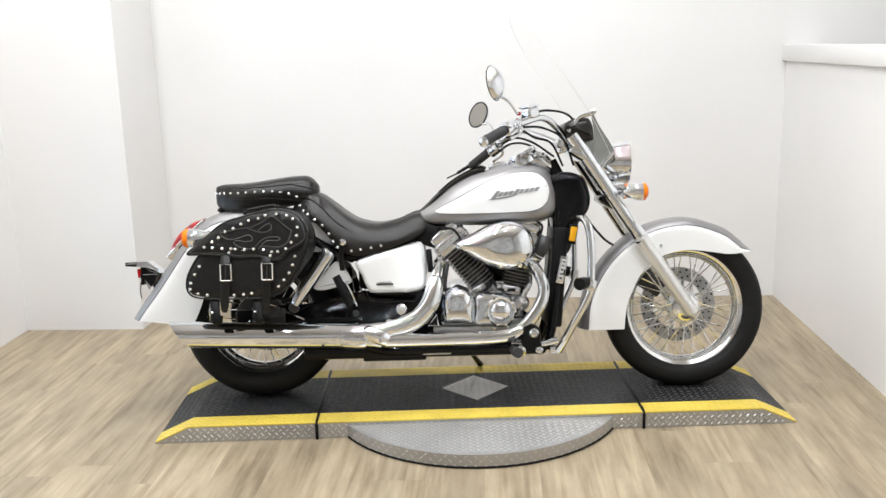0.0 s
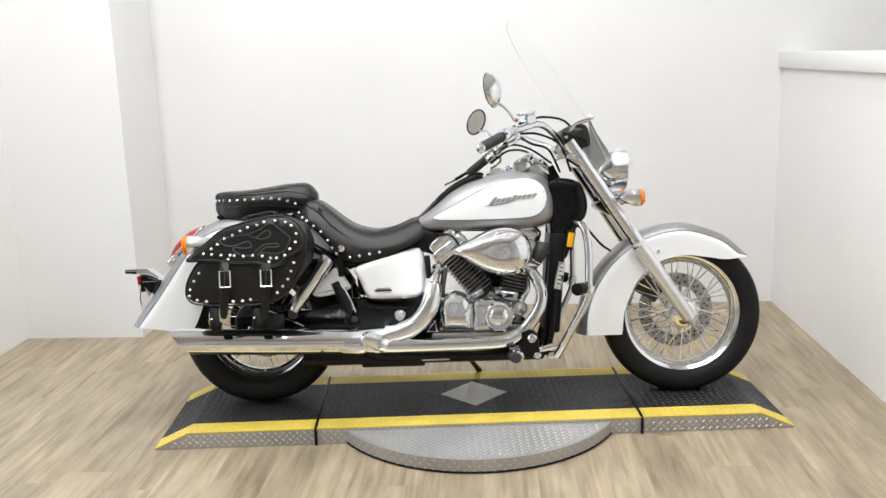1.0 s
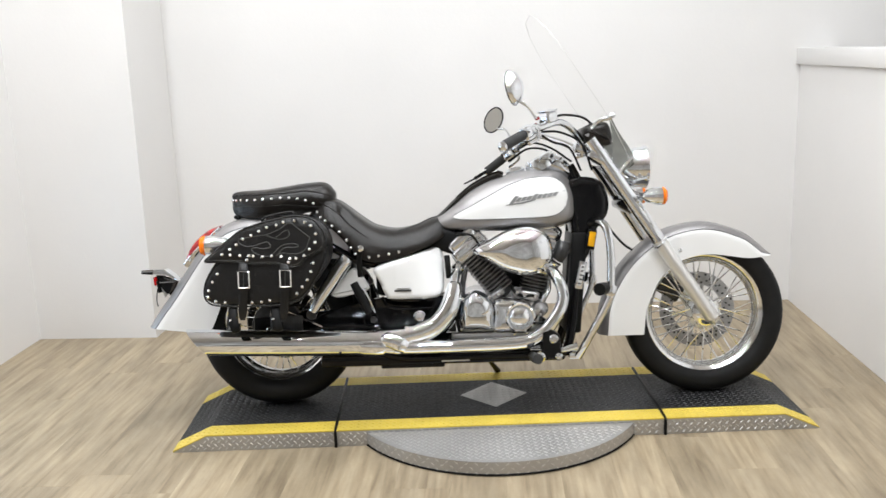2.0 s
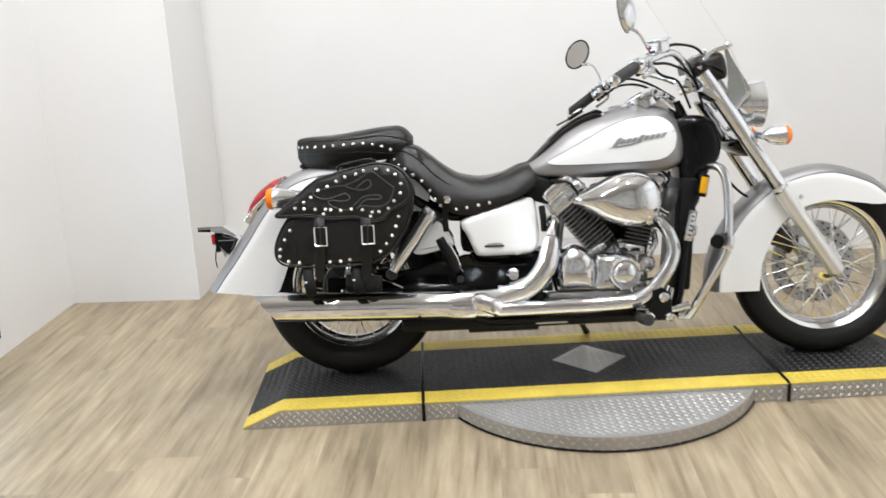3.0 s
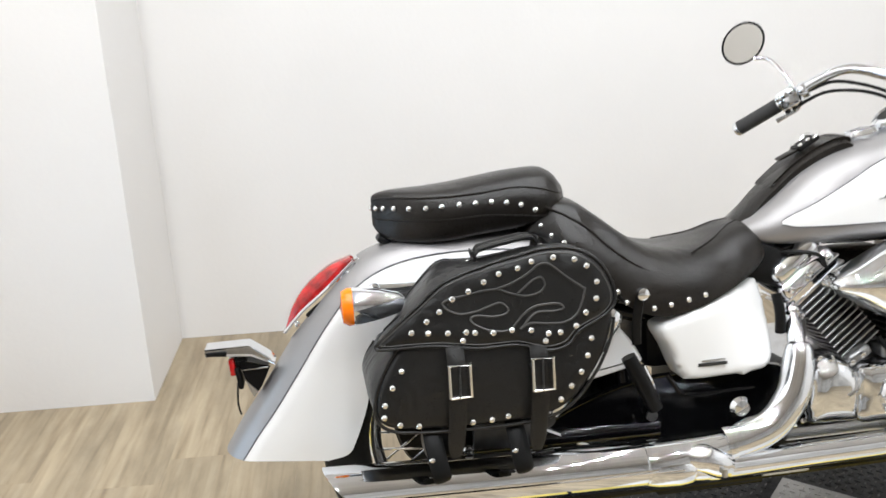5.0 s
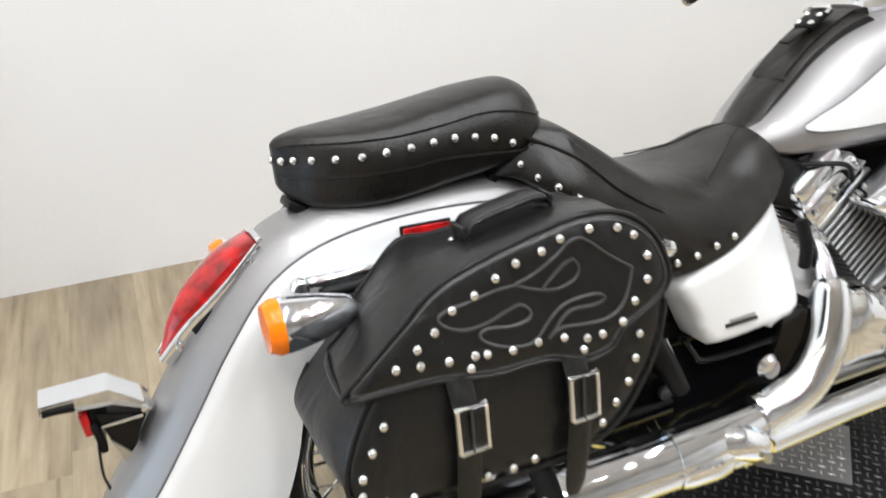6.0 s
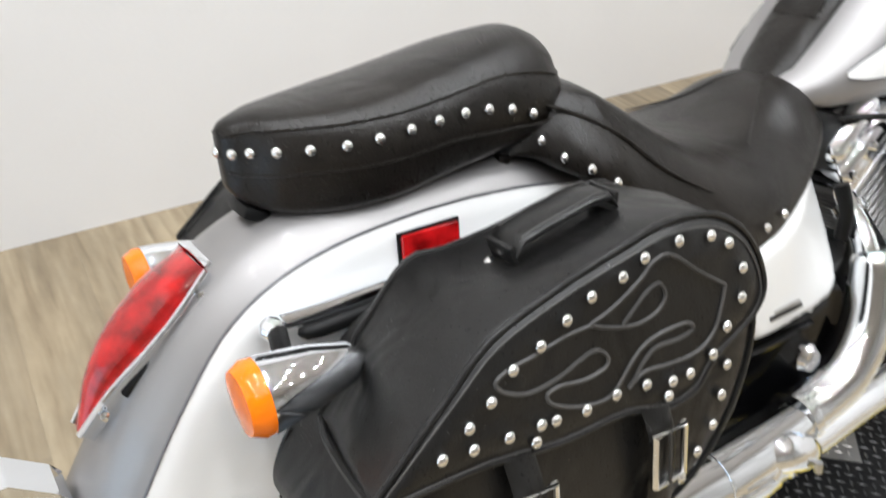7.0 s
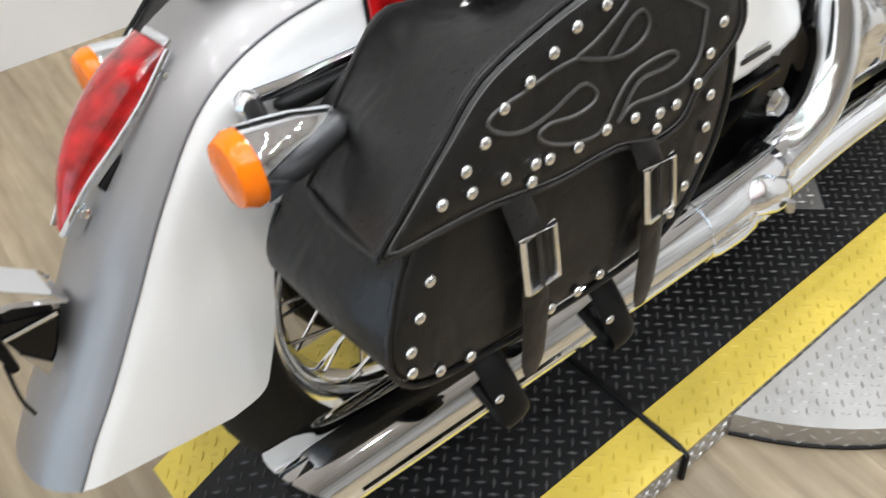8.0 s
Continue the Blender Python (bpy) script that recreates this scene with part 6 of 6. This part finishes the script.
    guard = part("engine_guard", tube([(0.395, s * 0.060, 0.660), (0.425, s * 0.160, 0.668), (0.445, s * 0.205, 0.640), (0.455, s * 0.210, 0.56), (0.453, s * 0.210, 0.43), (0.445, s * 0.208, 0.385), (0.409, s * 0.195, 0.310), (0.366, s * 0.170, 0.225), (0.338, s * 0.145, 0.168)], 0.0145, 14), CHROME, bike, "chrome tubular engine guard")
    part("guard_joint", lathe([(0.019, -0.02), (0.021, -0.014), (0.021, 0.014), (0.019, 0.02)], aim((0.452, s * 0.210, 0.420), (0.44, s * 0.208, 0.36)), 16), CHROME, guard)
    part("highway_peg", tube([(0.448, s * 0.210, 0.428), (0.428, s * 0.222, 0.430), (0.402, s * 0.262, 0.430)], [0.012, 0.022, 0.023], 14, 3), MATT, guard, "highway peg")
    part("guard_foot", box((0.05, 0.03, 0.03), pose(0.330, s * 0.125, 0.170), 0.008), CHROME, guard)
    peg = part("foot_peg", tube([(0.165, s * 0.150, 0.180), (0.170, s * 0.215, 0.182), (0.175, s * 0.275, 0.188)], [0.014, 0.019, 0.019], 12, 3), GRIP, bike, "rubber foot peg")
    part("peg_bracket", slab([(0.196, 0.182), (0.198, 0.275), (0.232, 0.286), (0.262, 0.262), (0.268, 0.186), (0.240, 0.176)], [(s * 0.135, 0.0), (s * 0.214, 0.0), (s * 0.220, 0.003)]), MATT, peg, "black bracket over the pipe")
    for px, pz, pr in ((0.189, 0.184, 0.019), (0.258, 0.184, 0.014), (0.240, 0.250, 0.017)):
        part("bolt", lathe([(pr, 0), (pr, 0.008), (pr * 0.75, 0.012), (pr * 0.5, 0.009), (pr * 0.4, 0.014), (0, 0.015)], aim((px, s * 0.214, pz), (px, s * 0.4, pz)), 16), CHROME, peg)
part("brake_pedal", tube([(0.16, -0.165, 0.205), (0.26, -0.185, 0.200), (0.330, -0.190, 0.215)], [0.008, 0.009, 0.014], 10), CHROME, bike, "chrome brake pedal")
part("radiator", box((0.058, 0.21, 0.38), pose(0.345, 0, 0.440, 0, 5, 0), 0.010), MATT, bike, "black radiator in front of the engine")
part("amber_reflector", box((0.024, 0.008, 0.055), pose(0.403, -0.122, 0.604, 0, 11, 0), 0.003), YELLOW_REFLECTOR, bike, "yellow side reflector")
part("amber_reflector", box((0.024, 0.008, 0.055), pose(0.403, 0.122, 0.604, 0, 11, 0), 0.003), YELLOW_REFLECTOR, bike, "yellow side reflector")
part("reflector_back", box((0.034, 0.012, 0.075), pose(0.401, -0.116, 0.602, 0, 11, 0), 0.004), MATT, bike)
tag = part("info_tag", box((0.028, 0.003, 0.104), pose(0.361, -0.1095, 0.469, 0, 12, 0), 0.002), CHROME, bike, "bright side plate with unreadable print")
part("tag_field", box((0.014, 0.002, 0.080), pose(0.361, -0.1110, 0.469, 0, 12, 0), 0.001), TAG, tag)
for k in range(5):
    part("tag_bar", box((0.010, 0.001, 0.006), pose(0.361 + (k - 2) * 0.0033, -0.1122, 0.469 + (k - 2) * 0.0155, 0, 12, 0)), DARK_METAL, tag)
for px0, px1, pz in ((-0.172, -0.066, 0.167), (-0.345, -0.300, 0.180)):
    part("frame_strip", box((px1 - px0, 0.004, 0.010), pose((px0 + px1) / 2, -0.127, pz), 0.001), STEEL, bike, "bright strip on the lower frame")
part("lower_step", box((0.24, 0.22, 0.020), pose(-0.28, 0, 0.148), 0.006), BLACK, bike)
part("battery_box", box((0.24, 0.17, 0.16), pose(-0.29, 0, 0.49), 0.02), MATT, bike, "black battery box")
part("under_tray", box((0.92, 0.25, 0.050), pose(-0.165, 0, 0.176), 0.012), BLACK, bike, "black lower frame plate")
part("inner_mudguard", box((0.03, 0.15, 0.30), pose(-0.490, 0, 0.42, 0, -12, 0), 0.01), MATT, bike, "black inner mudguard")
part("inner_plate", box((0.17, 0.005, 0.16), pose(-0.535, 0.098, 0.40), 0.002), MATT, bike, "black plate inside the far swingarm")
part("gearbox", box((0.26, 0.24, 0.20), pose(-0.20, 0, 0.30), 0.03), MATT, bike, "dark gearbox casing")
part("side_stand", tube([(-0.02, 0.115, 0.170), (0.03, 0.20, 0.09), (0.060, 0.262, 0.042)], [0.012, 0.010, 0.013], 10, 3), BLACK, bike, "black side stand")
part("frame_plate", slab(rounded_line([(-0.66, 0.315), (-0.58, 0.365), (-0.44, 0.405), (-0.30, 0.410), (-0.13, 0.405), (-0.12, 0.30), (-0.20, 0.215), (-0.50, 0.215), (-0.64, 0.250)], 3), [(-0.126, 0.010), (-0.132, 0.0), (-0.112, 0.0)]), BLACK, bike, "glossy black frame plate and swingarm pivot")
part("pivot_bolt", lathe([(0.012, 0), (0.012, 0.008), (0.0, 0.010)], aim((-0.42, -0.133, 0.33), (-0.42, -0.3, 0.33)), 12), DARK_METAL, bike)
part("brake_rod", tube([(-0.50, -0.125, 0.250), (-0.66, -0.130, 0.330), (-0.79, -0.128, 0.385)], 0.006, 8, 3), CHROME, bike, "chrome brake rod")
part("brake_arm", slab(rounded_line([(-0.815, 0.300), (-0.800, 0.392), (-0.780, 0.398), (-0.775, 0.380), (-0.785, 0.295)], 2), [(-0.118, 0.0), (-0.128, 0.0)]), STEEL, bike, "alloy rear brake arm")
part("axle_block", box((0.085, 0.030, 0.060), pose(-0.825, -0.125, 0.322), 0.010), MATT, bike, "black axle block")
bolts([(-0.808, -0.140, 0.306), (-0.786, -0.128, 0.384)], bike, 0.012)
part("hub_cable", tube([(-0.62, -0.135, 0.375), (-0.70, -0.150, 0.395), (-0.78, -0.145, 0.388)], 0.005, 8), MATT, bike, "black cable")
part("chain_guard", box((0.42, 0.022, 0.045), pose(-0.60, -0.108, 0.345, 0, -3, 0), 0.008), BLACK, bike, "black swingarm cover")

# ---- wall vent and floor planks ----
vent = thing("wall_vent", "dark framed louvred grille with daylight behind it", "vent", m=ROOM @ pose(LEFT_X, -0.287, 0.085, 0, 0, 90))
# only the north end is seen; the remaining width is added for blue reflections
VW, VH, VD = 1.22, 0.86, 0.018
for name, w, h, x, z in (("frame_bar", VW, 0.045, 0, 0.0225), ("frame_bar", VW, 0.045, 0, VH - 0.0225), ("frame_post", 0.045, VH - 0.09, -VW / 2 + 0.0225, VH / 2), ("frame_post", 0.045, VH - 0.09, VW / 2 - 0.0225, VH / 2)):
    part(name, box((w, VD, h), pose(x, -VD / 2, z), 0.003), VENT, vent)
part("daylight_panel", box((VW - 0.06, 0.004, VH - 0.06), pose(0, -0.003, VH / 2)), DAYLIGHT, vent, "bluish daylight behind the grille, widened to tint reflections")
louvre = bpy.data.meshes.new("louvre")
lb = box((VW - 0.09, 0.008, 0.005), pose(0, 0, 0, 30, 0, 0))
lb.to_mesh(louvre)
lb.free()
louvre.materials.append(VENT)
for k in range(44):
    placed("louvre", louvre, vent, pose(0, -0.009, 0.055 + k * (VH - 0.11) / 43))

ledge = part("ledge_board", box((0.185, BACK_Y - BOOTH_Y, 0.082), pose(RIGHT_X + 0.0725, (BACK_Y + BOOTH_Y) / 2, 1.297), 0.004), WALL, None)
ledge.matrix_world = ROOM
tagged(ledge, "white ledge board on the half-height wall", "ledge", kind="structure")

WIDE, LONG, GAP = 0.182, 1.22, 0.0002
plank_meshes = {}


def plank_mesh(w, l):
    key = (round(w, 3), round(l, 3))
    if key not in plank_meshes:
        me = bpy.data.meshes.new("plank")
        bm = bmesh.new()
        b = 0.0003
        skin(bm, [[(-w / 2 + i, -l / 2 + i, z), (w / 2 - i, -l / 2 + i, z), (w / 2 - i, l / 2 - i, z), (-w / 2 + i, l / 2 - i, z)] for z, i in ((-0.006, 0), (-b, 0), (0, b))])
        bmesh.ops.recalc_face_normals(bm, faces=bm.faces)
        bm.to_mesh(me)
        bm.free()
        me.materials.append(PLANK)
        plank_meshes[key] = me
    return plank_meshes[key]


rng = random.Random(4)
x = LEFT_X - 8 * WIDE
edges = (LEFT_X, RIGHT_X, RIGHT_X + 0.9)
while x < RIGHT_X + 0.899:
    w = min(WIDE, min(e for e in edges if e > x + 0.001) - x)
    y = FRONT_Y - rng.uniform(0.0, LONG)
    mid = x + w / 2
    limit = BOOTH_Y if mid < LEFT_X else JOG_Y if mid < JOG_X else BACK_Y
    while y < limit - 0.001:
        y0, y1 = max(y, FRONT_Y), min(y + LONG, limit)
        if y1 - y0 > 0.02:
            ob = new("plank", plank_mesh(w - GAP, y1 - y0 - GAP))
            ob.parent = floor
            ob.matrix_local = pose(mid, (y0 + y1) / 2, 0)
        y += LONG
    x += w
